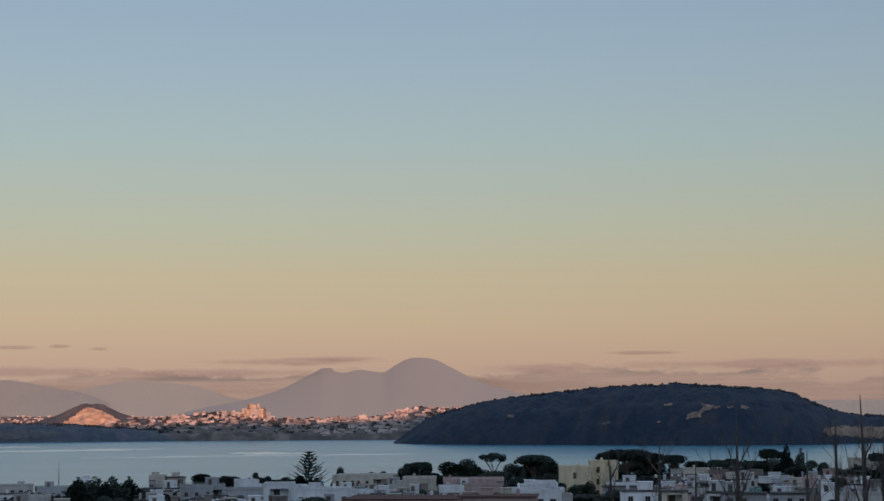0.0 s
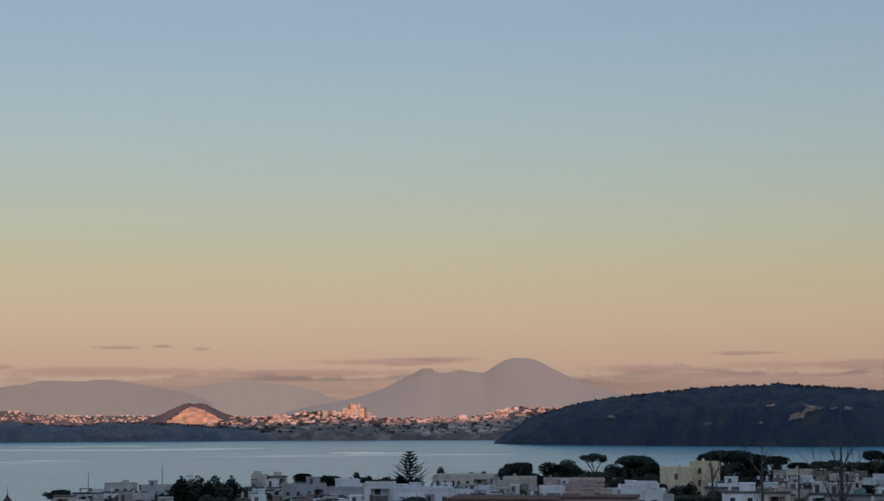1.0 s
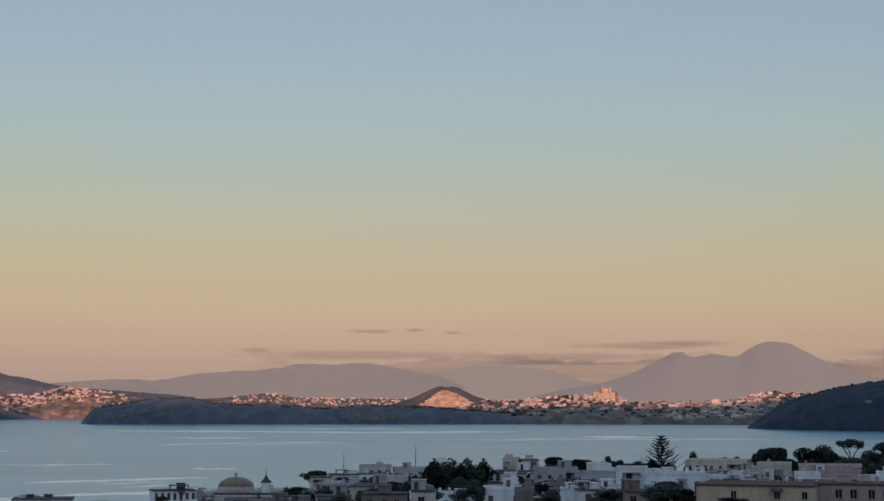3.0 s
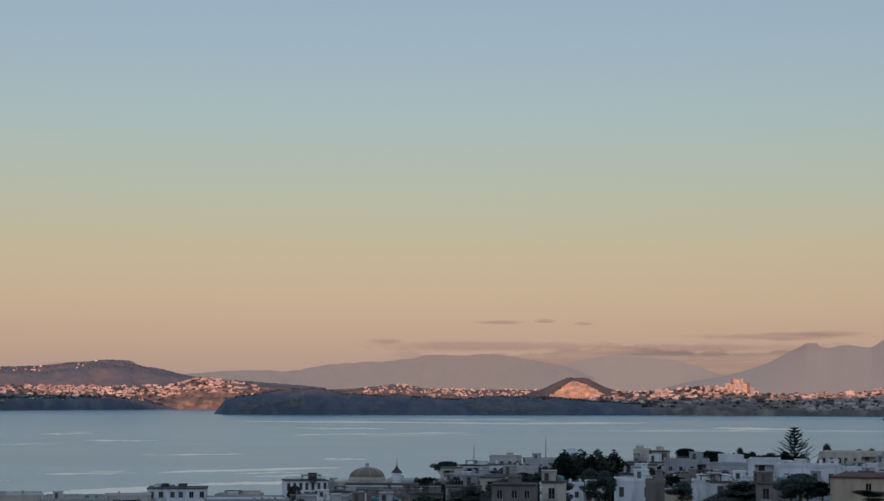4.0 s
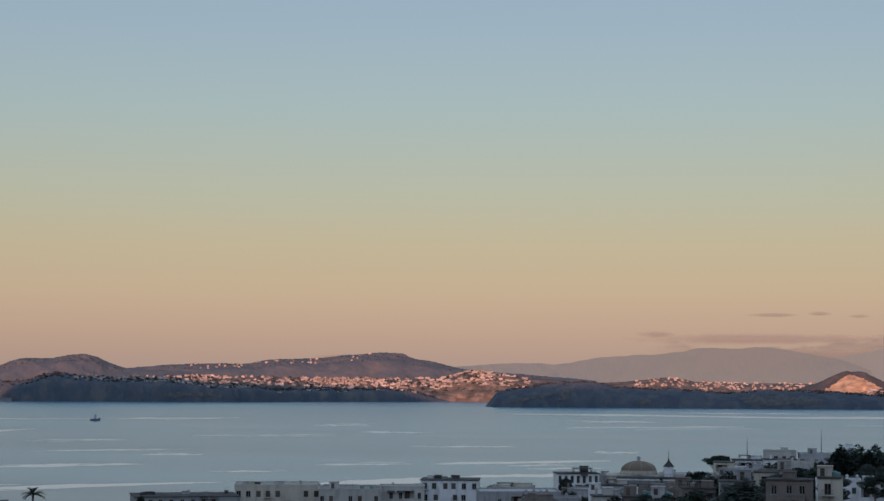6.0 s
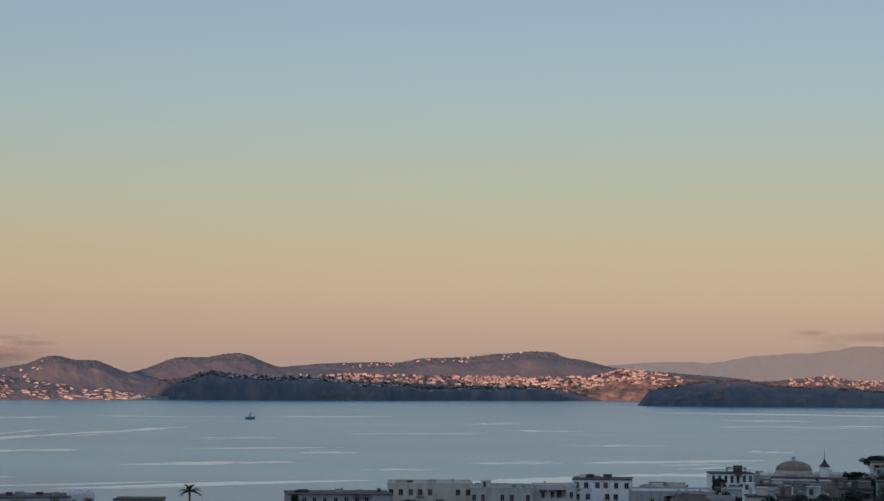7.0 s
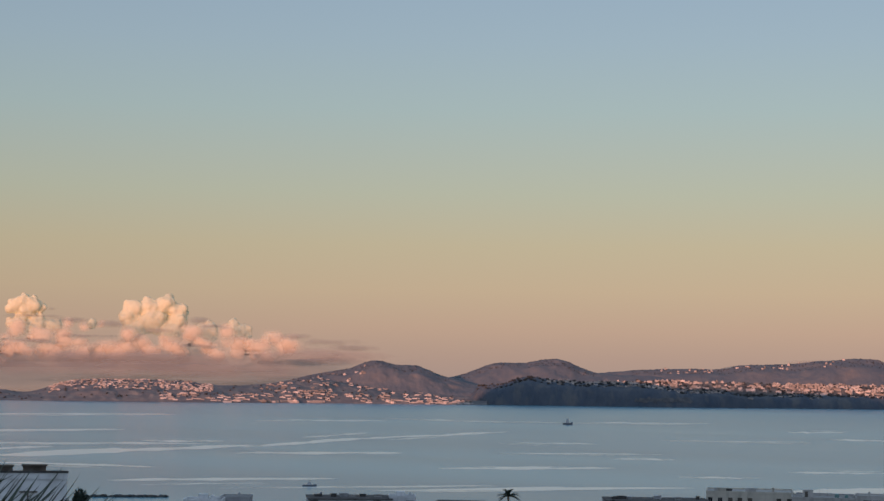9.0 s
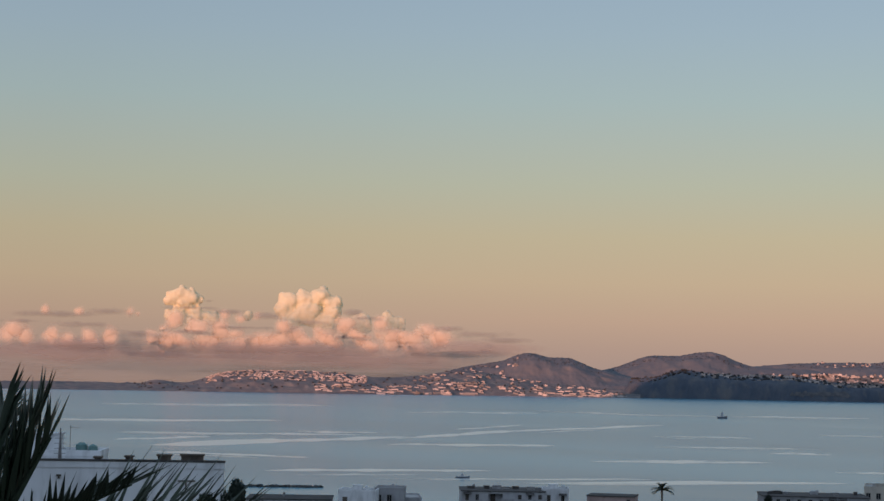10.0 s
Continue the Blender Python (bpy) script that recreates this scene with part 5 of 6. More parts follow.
tree(UMB, -1.62, 420, 41.1, 5.7)
tree(UMB, 0.64, 400, 39.5, 4.7)
tree(UMB, -2.80, 405, 40.8, 7.9)
tree(ROUND, 1.12, 398, 38.8, 4.4)
tree(ROUND, -0.41, 402, 40.5, 8.1)
tree(ROUND, -3.27, 398, 39.8, 7.3)
tree(UMB, -5.35, 398, 41.4, 7.6)
tree(UMB, -5.66, 392, 42.2, 8.9)
tree(UMB, -6.28, 402, 41.2, 7.6)
tree(ROUND, -6.34, 372, 38.6, 11.4)
tree(UMB, -7.09, 402, 40.8, 4.9)
tree(UMB, -7.76, 400, 39.5, 4.4)
tree(UMB, -8.44, 405, 39.6, 4.7)
tree(UMB, -8.88, 410, 39.8, 3.0)
tree(UMB, -9.60, 398, 39.6, 6.1)
tree(UMB, -10.11, 396, 42.1, 4.9)
tree(TALL, -10.52, 392, 42.7, 3.1)
tree(TALL, -10.95, 388, 41.9, 3.1)
tree(ROUND, -10.78, 380, 39.2, 8.6)
tree(ROUND, -11.62, 402, 40.0, 3.9)
tree(ROUND, -7.20, 350, 37.8, 5.1)
tree(ROUND, -8.74, 330, 38.1, 8.5)
tree(ROUND, -11.68, 262, 39.2, 4.3)
tree(ROUND, -13.03, 330, 39.9, 7.1)
tree(UMB, -13.32, 425, 40.6, 4.7)
tree(ROUND, -4.09, 285, 38.2, 3.5)
tree(ROUND, -1.05, 262, 38.9, 4.8)
tree(TALL, -2.50, 360, 39.3, 2.0)
tree(ROUND, -5.31, 335, 37.9, 4.1)
tree(TALL, 11.08, 338, 38.4, 4.6)
tree(TALL, 10.61, 336, 38.7, 4.7)
tree(TALL, 10.08, 334, 38.8, 4.7)
tree(TALL, 9.56, 337, 38.5, 4.5)
tree(TALL, 10.85, 325, 37.9, 4.4)
tree(TALL, 10.29, 323, 38.1, 4.5)
tree(TALL, 9.77, 325, 37.9, 4.4)
tree(UMB, 7.30, 420, 36.7, 4.9)
tree(ROUND, 6.60, 418, 37.2, 4.6)
tree(ROUND, 5.80, 415, 37.0, 3.3)
tree(ROUND, 5.33, 412, 36.6, 5.3)
tree(ROUND, 4.86, 410, 36.9, 4.3)
tree(ROUND, 4.29, 398, 36.8, 4.9)
tree(ROUND, 3.20, 430, 38.1, 4.0)
tree(ROUND, 2.20, 428, 37.4, 3.4)
tree(ROUND, 3.95, 236, 39.4, 6.6)
tree(ROUND, 7.51, 380, 34.9, 4.0)
tree(ROUND, 0.85, 300, 38.2, 5.5)
tree(ROUND, 15.14, 372, 32.1, 7.1)
tree(ROUND, 14.36, 368, 31.7, 5.0)
tree(ROUND, 15.83, 380, 31.2, 3.5)
tree(ROUND, 13.03, 318, 32.3, 4.5)
tree(UMB, 14.86, 440, 32.7, 5.7)
tree(ROUND, 13.66, 445, 32.3, 4.6)
tree(ROUND, 7.36, 300, 33.8, 3.7)
tree(ROUND, 5.95, 262, 36.1, 4.8)
tree(ROUND, 49.64, 132, 42.0, 2.4)
tree(ROUND, 48.98, 134, 42.0, 2.5)
tree(ROUND, 32.44, 340, 29.0, 3.1)
# umbrella pines behind the white houses, and the grove of conifers
for a, d, el, width in ((7.25, 430, -1.93, 6.0), (6.55, 432, -1.90, 4.6), (6.9, 425, -2.05, 4.0), (5.75, 430, -1.94, 4.2), (5.2, 428, -2.02, 5.5), (4.7, 426, -2.0, 5.0), (4.2, 424, -2.05, 5.0)):
    tree(UMB, a, d, EYE + d * math.tan(radians(el)), width)
for a, d, el, width in ((4.25, 240, -2.66, 3.6), (3.75, 238, -2.60, 4.2), (3.3, 239, -2.70, 3.2), (1.95, 225, -3.02, 5.5), (13.25, 300, -3.10, 4.5), (14.4, 395, -2.74, 4.5), (14.8, 390, -2.85, 5.0),
                        (-7.5, 300, -2.05, 6.5), (-8.3, 305, -2.02, 7.0), (-9.6, 300, -2.10, 6.0), (-5.9, 320, -1.90, 5.0), (-6.4, 318, -1.86, 6.0), (-11.9, 300, -2.0, 6.0), (-0.9, 300, -2.10, 4.5), (-2.2, 320, -1.85, 4.0)):
    tree(ROUND, a, d, EYE + d * math.tan(radians(el)), width)
rnd_g = random.Random(17)
for k in range(20):
    a = 9.45 + 1.75 * (k % 13) / 12 + rnd_g.uniform(-0.08, 0.08)
    d = 345 - 22 * (k // 13) + rnd_g.uniform(-6, 6)
    tree(rnd_g.choice((TALL, ROUND)), a, d, EYE + d * math.tan(radians(-2.12 - 0.35 * (k // 13) + rnd_g.uniform(-0.10, 0.08))), rnd_g.uniform(4.5, 6.5))
# dense crowns under the tall pines
rnd_d = random.Random(41)
for k in range(42):
    a = -14.2 + 16.6 * k / 41 + rnd_d.uniform(-0.15, 0.15)
    if -5.2 < a < -3.4:   # the yellow house stands free
        continue
    d = rnd_d.uniform(385, 432)
    tree(ROUND, a, d, EYE + d * math.tan(radians(rnd_d.uniform(-1.92, -1.50))), rnd_d.uniform(4.5, 9.0))
for a, el, width in ((-0.65, -1.36, 9.0), (-0.95, -1.50, 5.0), (-2.9, -1.33, 8.0), (-3.25, -1.45, 6.0), (-2.55, -1.50, 5.0), (0.98, -1.55, 4.0), (0.55, -1.60, 4.5), (-5.9, -1.30, 8.0), (-6.5, -1.35, 7.0), (-7.2, -1.50, 5.0), (-9.9, -1.30, 8.0), (-10.4, -1.40, 7.0)):
    tree(ROUND, a, 408, EYE + 408 * math.tan(radians(el)), width)
# gardens between the houses
rnd_t = random.Random(31)
for _ in range(175):
    a = rnd_t.uniform(-14.5, 20.0) if rnd_t.random() < 0.45 else rnd_t.uniform(-14.5, 4.0)
    el = float(SKYLINE(a)) + rnd_t.uniform(-0.65, 0.10 if a > 5 else 0.22)
    d = max(225.0, 425 + (el - float(SKYLINE(a))) * 220 + rnd_t.uniform(-20, 20))
    zt = EYE + d * math.tan(radians(el))
    if EYE + (zt - EYE) * FAR > ground_z(a, d * FAR) + 2.5:
        tree(rnd_t.choice((ROUND, ROUND, ROUND, TALL)), a, d, zt, rnd_t.uniform(2.5, 6.5))
for _ in range(70):
    a = rnd_t.uniform(5.5, 19.5)
    el = float(SKYLINE(a)) - rnd_t.uniform(0.05, 0.7)
    d = max(235.0, 415 + (el - float(SKYLINE(a))) * 240 + rnd_t.uniform(-20, 20))
    zt = EYE + d * math.tan(radians(el))
    if EYE + (zt - EYE) * FAR > ground_z(a, d * FAR) + 2.5:
        tree(rnd_t.choice((ROUND, ROUND, TALL)), a, d, zt, rnd_t.uniform(3.0, 6.5))
for kind in (UMB, ROUND, TALL):
    for o in kind:
        if "planted" not in o:
            for c in list(o.children):
                bpy.data.objects.remove(c)
            bpy.data.objects.remove(o)
        else:
            del o["planted"]
for o in scene.objects:
    if "planted" in o:
        del o["planted"]


def norfolk_pine(az, dist, ztop):
    """Araucaria: whorls of level boughs round a straight stem."""
    rnd = random.Random(5)
    dist, ztop = outwards(dist, ztop)
    p, base = polar(az, dist), ground_z(az, dist) - 0.3
    h = ztop - base
    e = empty("norfolk_pine", pose(p.x, p.y, base), "tall tiered araucaria pine with drooping level boughs", "tree")
    child("trunk", Shape().tube([(0, 0, 0), (0, 0, h * 0.5), (0, 0, h - 0.2)], [0.32, 0.2, 0.04], 7).mesh("trunk", M_BARK), e)
    tiers = 12
    for t in range(tiers):
        q = t / (tiers - 1)
        zz = h - 0.4 - h * 0.55 * (1 - q)
        length = 1.0 + 5.4 * (1 - q) ** 0.8
        sh, tw = Shape(), Shape()
        n = 7
        for k in range(n):
            a = k * math.tau / n + t * 0.7 + rnd.uniform(-0.15, 0.15)
            L = length * rnd.uniform(0.6, 1.15)
            pts = [Vector((math.cos(a) * L * s, math.sin(a) * L * s, zz + L * (0.06 * s + 0.34 * s * s))) for s in (0, 0.35, 0.7, 1.0)]
            tw.tube(pts, [0.09, 0.07, 0.05, 0.02], 4)
            side_v = Vector((-math.sin(a), math.cos(a), 0))
            for s in np.linspace(0.2, 1.0, 9):
                c = pts[0].lerp(pts[3], s)
                c.z = zz + L * (0.06 * s + 0.34 * s * s)
                for sg in (-1, 1):
                    tip = c + side_v * sg * 0.55 * (1.15 - s * 0.5) + (pts[3] - pts[0]).normalized() * 0.35 + Vector((0, 0, rnd.uniform(0.02, 0.22)))
                    sh.tube([c, (c + tip) / 2 + Vector((0, 0, 0.03)), tip], [0.09, 0.10, 0.03], 4)
        w = child("bough", tw.mesh("bough", M_BARK), e)
        child("foliage", sh.mesh("foliage", M_NORFOLK), w)


norfolk_pine(4.12, 402, EYE + 402 * math.tan(radians(-1.19)))


def bare_tree(seed, az, dist, ztop, spread):
    """A leafless young tree with thin upright twigs."""
    rnd = random.Random(seed)
    p, base = polar(az, dist), ground_z(az, dist) - 0.2
    h = ztop - base
    e = empty("bare_tree", pose(p.x, p.y, base), "thin leafless tree with bare upright twigs", "tree", "bare trees below the eye")

    def bough(q, d, length, r, depth, sh):
        pts, rad = [q], [r]
        for k in range(4):
            d = (d + Vector((rnd.gauss(0, 0.10), rnd.gauss(0, 0.10), rnd.uniform(0.0, 0.12)))).normalized()
            pts.append(pts[-1] + d * length / 4)
            rad.append(max(0.006, r * (1 - 0.2 * (k + 1))))
            if depth and k >= 1:
                for _ in range(rnd.choice((1, 1, 2))):
                    nd = (d + Vector((rnd.gauss(0, 0.55), rnd.gauss(0, 0.55), rnd.uniform(-0.1, 0.4))) * spread).normalized()
                    bough(pts[-1], nd, length * rnd.uniform(0.4, 0.65), rad[-1] * 0.6, depth - 1, sh)
        sh.tube(pts, rad, 4)

    st = Shape()
    top = Vector((rnd.uniform(-0.2, 0.2), 0, h * 0.98))
    mid = Vector((rnd.uniform(-0.15, 0.15), 0, h * 0.55))
    st.tube([(0, 0, 0), mid, top], [0.15, 0.095, 0.012], 6)
    child("trunk", st.mesh("trunk", M_BAREBARK), e)
    for k in range(6):
        t = rnd.uniform(0.35, 0.85)
        q = Vector((0, 0, 0)).lerp(mid, t / 0.55) if t < 0.55 else mid.lerp(top, (t - 0.55) / 0.45)
        sh = Shape()
        a = rnd.uniform(0, math.tau)
        bough(q, Vector((math.cos(a) * 0.6 * spread, math.sin(a) * 0.6 * spread, 0.8)).normalized(), h * rnd.uniform(0.22, 0.34) * (1.2 - t), 0.055, 2, sh)
        child("limb", sh.mesh("limb", M_BAREBARK), e)


bare_tree(3, -12.85, 62, 50.7, 0.9)
bare_tree(4, -12.10, 66, 50.2, 0.7)
bare_tree(5, -9.0, 70, 50.1, 0.5)
bare_tree(6, -6.6, 72, 49.0, 1.0)
bare_tree(7, -11.2, 68, 48.7, 0.9)
bare_tree(8, -5.2, 75, 48.6, 0.9)
bare_tree(9, -7.8, 70, 48.3, 1.0)
bare_tree(10, -13.4, 58, 49.6, 0.9)


# ---- palms ----
def frond(rnd, root, heading, rise, length, droop, leaf, pairs, width, lift=0.28, spread=0.65):
    """A feather frond: a curved rib with narrow folded leaflets on both sides."""
    rib, blades = Shape(), []
    pts = []
    for k in range(13):
        s = k / 12
        out = length * s
        pts.append(Vector(root) + Vector((math.cos(heading) * out * math.cos(rise), math.sin(heading) * out * math.cos(rise), out * math.sin(rise) - droop * s * s * length)))
    rib.tube(pts, [0.035 * width * (1 - 0.85 * k / 12) / 0.03 for k in range(13)], 5)
    for k in range(pairs):
        s = 0.18 + 0.82 * k / pairs
        i = min(int(s * 12), 11)
        c = pts[i].lerp(pts[i + 1], s * 12 - i)
        d = (pts[i + 1] - pts[i]).normalized()
        sd = d.cross(Vector((0, 0, 1)))
        sd = sd.normalized() if sd.length > 1e-3 else Vector((1, 0, 0))
        up = sd.cross(d).normalized()
        for sg in (-1, 1):
            L = leaf * (0.55 + 0.45 * math.sin(math.pi * min(1, s * 1.05))) * rnd.uniform(0.85, 1.1)
            ld = (d * rnd.uniform(0.75, 1.0) + sd * sg * spread * rnd.uniform(0.85, 1.15) + up * lift * rnd.uniform(0.6, 1.4)).normalized()
            m = c + ld * L * 0.45
            tip = c + ld * L + Vector((0, 0, -0.05 * L))
            wv = ld.cross(up).normalized() * width * 0.5
            fold = up * width * 0.3
            blades.append(Shape().add([c - wv * 0.5, c + fold * 0.4, c + wv * 0.5, m - wv, m - fold, m + wv, tip], [(0, 1, 4, 3), (1, 2, 5, 4), (3, 4, 6), (4, 5, 6)]))
    return rib, blades


def palm(name, label, az, dist, crown_z, fronds, seed, trunk_r=0.2):
    rnd = random.Random(seed)
    p, base = polar(az, dist), ground_z(az, dist) - 0.2
    e = empty(name, pose(p.x, p.y, base, 0, 0, az), label, "palm")
    h = crown_z - base
    sh = Shape()
    for k in range(14):
        z0, z1 = h * k / 14, h * (k + 1) / 14
        sh.lathe([(trunk_r * 1.12, z0), (trunk_r, z0 + (z1 - z0) * 0.5), (trunk_r * 0.96, z1)], 10)
    sh.lathe([(trunk_r * 0.96, h), (trunk_r * 1.3, h + 0.1), (trunk_r * 0.6, h + 0.3), (0.02, h + 0.35)], 10)
    child("trunk", sh.mesh("trunk", M_BARK), e)
    for args in fronds(rnd):
        rib, blades = frond(rnd, (0, 0, h + 0.15), *args)
        r = child("frond", rib.mesh("frond", M_PALM), e)
        if dist < 50:
            for b in blades:
                child("leaflet", b.mesh("leaflet", M_PALM), r)
        else:
            feather = Shape()
            for b in blades:
                feather.add(b.v, b.f)
            child("feather", feather.mesh("feather", M_PALM), r)


def small_fronds(rnd):
    out = []
    for k in range(30):
        rise = rnd.choice((0.1, 0.45, 0.8, 1.15)) + rnd.uniform(-0.1, 0.1)
        out.append((k * 2.4, rise, rnd.uniform(2.4, 2.9), 0.45, 0.55, 16, 0.09))
    return out


palm("far_palm", "distant feather palm with a round dark crown", 35.71, 380, EYE + 380 * math.tan(radians(-3.55)), small_fronds, 1)


def near_fronds(rnd):
    out = [(0.15, 1.18, 1.36, 0.02, 0.66, 30, 0.05, 0.2, 0.5), (0.60, 1.30, 1.38, 0.05, 0.62, 30, 0.05, 0.2, 0.5), (-0.3, 1.09, 1.26, 0.03, 0.66, 26, 0.05, 0.3, 0.45),
           (-0.1, 0.40, 1.75, 0.08, 0.86, 15, 0.05, 0.62, 0.3), (0.28, 0.46, 1.60, 0.10, 0.82, 14, 0.05, 0.62, 0.3), (-0.3, 0.30, 1.8, 0.08, 0.86, 16, 0.05, 0.62, 0.3), (0.05, 0.20, 1.85, 0.06, 0.80, 16, 0.05, 0.62, 0.3)]
    for k in range(9):
        out.append((1.2 + k * 0.55, rnd.uniform(0.2, 1.2), 1.8, 0.25, 0.5, 34, 0.034))
    return out


palm("near_palm", "dark spiky feather palm close to the eye", 57.4, 11.0, 48.35, near_fronds, 2, 0.22)

# ---- breakwater and boats ----
rnd_b = random.Random(8)
bw = Shape()
for k in range(190):
    t = rnd_b.random()
    p = polar(46.25 + 2.3 * t, 782, 0) + Vector((0, rnd_b.uniform(-2.0, 2.0), 0))
    r = rnd_b.uniform(0.5, 1.1)
    bw.add(*blob(rnd_b, (p.x, p.y, rnd_b.uniform(-0.2, 0.55)), r, r, r * 0.7, 4, 6))
tagged(new("breakwater", bw.mesh("breakwater", M_ROCK)), "low dark breakwater of heaped boulders in the sea", "breakwater", kind="structure")


def boat(az, dist, length, label, turn=70, sail=False, tall=1.0):
    p = polar(az, dist)
    L = length
    e = empty("boat", pose(p.x, p.y, 0, 0, 0, az + turn), label, "boat", "boats in the bay")
    b = L * 0.16
    secs = [(-0.5, 0.75, 0.16), (-0.25, 1.0, 0.14), (0.1, 1.0, 0.15), (0.35, 0.6, 0.18), (0.5, 0.05, 0.23)]
    vs, fs = [], []
    for x, k, z in secs:
        vs += [(x * L, -b * k, z * L * tall * 0.7), (x * L, -b * k * 0.7, -0.3), (x * L, b * k * 0.7, -0.3), (x * L, b * k, z * L * tall * 0.7)]
    for i in range(4):
        for k in range(3):
            fs.append((i * 4 + k, (i + 1) * 4 + k, (i + 1) * 4 + k + 1, i * 4 + k + 1))
        fs.append((i * 4 + 3, (i + 1) * 4 + 3, (i + 1) * 4, i * 4))
    fs.append((0, 1, 2, 3))
    child("hull", mesh_of("hull", vs, fs, M_HULL), e)
    dz = 0.10 * L * tall
    child("cabin", Shape().box(-0.18 * L, 0.1 * L, -b * 0.6, b * 0.6, dz, dz + 0.16 * L * tall, 0.02 * L).box(-0.1 * L, 0.05 * L, -b * 0.5, b * 0.5, dz + 0.16 * L * tall, dz + 0.22 * L * tall).mesh("cabin", M_CABIN), e, "pale boat cabin")
    child("pole", Shape().tube([(0, 0, dz + 0.2 * L * tall), (0, 0, dz + 0.45 * L * tall)], [0.012 * L, 0.008 * L], 5).mesh("pole", M_METAL), e)


boat(33.9, 2190, 11.5, "small dark fishing boat on the calm bay", 12, tall=2.0)
boat(41.85, 868, 6.6, "small low motor boat with a cabin", -8)
boat(28.5, 4060, 20, "small ferry under a dark shore", 4, tall=0.9)

# ---- calm lanes on the water, sky sheen in their pale colour ----
lanes = Shape()
rnd_l = random.Random(3)


def lane(az0, el0, az1, el1, thick=0.045):
    """A long thin calm patch; its ends are given by azimuth and by the angle below the level of the eye."""
    n = 26
    up, low = [], []
    wob = rnd_l.uniform(0, 50)
    zl = 0.012 + 0.0007 * (len(lanes.v) // (2 * n + 2))
    thick *= 1.3
    for k in range(n + 1):
        t = k / n
        a, el = az0 + (az1 - az0) * t, el0 + (el1 - el0) * t + 0.02 * fbm(t * 3, wob, 0, 3)
        w = thick * (math.sin(math.pi * t) ** 0.5 * (0.6 + 0.5 * fbm(t * 5, wob + 9, 0, 3)) + 0.02)
        w = max(w, 0.003)
        up.append(polar(a, EYE / math.tan(radians(-(el + w / 2))), zl))
        low.append(polar(a, EYE / math.tan(radians(-(el - w / 2))), zl))
    lanes.add(up + low, [(k, k + 1, n + 2 + k, n + 1 + k) for k in range(n)])


def lanes_at(az0, el0, az1, el1, thick):
    """A main lane with thinner strands beside it."""
    lane(az0, el0, az1, el1, thick)
    for _ in range(1):
        t0 = rnd_l.uniform(-0.25, 0.5)
        t1 = t0 + rnd_l.uniform(0.35, 0.7)
        off = rnd_l.uniform(-1.6, 1.6) * thick
        lane(az0 + (az1 - az0) * t0, el0 + (el1 - el0) * t0 + off, az0 + (az1 - az0) * t1, el0 + (el1 - el0) * t1 + off, thick * 0.35)


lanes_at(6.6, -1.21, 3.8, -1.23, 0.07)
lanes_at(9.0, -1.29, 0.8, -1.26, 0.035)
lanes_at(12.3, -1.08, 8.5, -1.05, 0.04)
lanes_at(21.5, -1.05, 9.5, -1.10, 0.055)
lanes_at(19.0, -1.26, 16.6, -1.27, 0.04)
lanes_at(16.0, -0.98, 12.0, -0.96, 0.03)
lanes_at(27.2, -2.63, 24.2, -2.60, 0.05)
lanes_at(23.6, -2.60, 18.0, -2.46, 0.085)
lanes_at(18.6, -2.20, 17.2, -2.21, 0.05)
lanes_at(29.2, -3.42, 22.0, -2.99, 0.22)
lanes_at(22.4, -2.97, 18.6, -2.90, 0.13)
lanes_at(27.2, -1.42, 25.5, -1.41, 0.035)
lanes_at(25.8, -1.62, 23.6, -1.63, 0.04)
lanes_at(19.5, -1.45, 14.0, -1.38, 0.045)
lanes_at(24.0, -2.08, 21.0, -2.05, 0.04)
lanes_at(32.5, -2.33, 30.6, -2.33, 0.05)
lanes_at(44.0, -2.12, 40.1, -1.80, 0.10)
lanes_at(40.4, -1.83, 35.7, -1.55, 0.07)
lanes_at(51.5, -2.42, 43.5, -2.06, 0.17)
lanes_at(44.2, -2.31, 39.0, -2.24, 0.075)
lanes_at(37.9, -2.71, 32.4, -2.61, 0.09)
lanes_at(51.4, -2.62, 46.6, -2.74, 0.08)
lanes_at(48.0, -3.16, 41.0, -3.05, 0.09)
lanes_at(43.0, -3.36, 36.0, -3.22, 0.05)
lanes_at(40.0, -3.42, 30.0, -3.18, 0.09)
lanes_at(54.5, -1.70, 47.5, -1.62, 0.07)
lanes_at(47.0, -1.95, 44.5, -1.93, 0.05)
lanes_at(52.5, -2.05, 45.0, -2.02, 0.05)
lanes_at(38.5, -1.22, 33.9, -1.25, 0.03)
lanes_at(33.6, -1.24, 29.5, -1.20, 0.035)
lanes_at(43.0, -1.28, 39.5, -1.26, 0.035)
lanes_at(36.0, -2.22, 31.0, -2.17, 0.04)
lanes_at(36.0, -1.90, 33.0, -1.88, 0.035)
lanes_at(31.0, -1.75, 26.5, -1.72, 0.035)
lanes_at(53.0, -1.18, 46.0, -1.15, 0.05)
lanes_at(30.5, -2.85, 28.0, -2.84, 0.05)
tagged(new("calm_lanes", lanes.mesh("calm_lanes", M_CALM)), "smooth lanes and wakes on the sea, sheen painted pale", "water", kind="stuff")


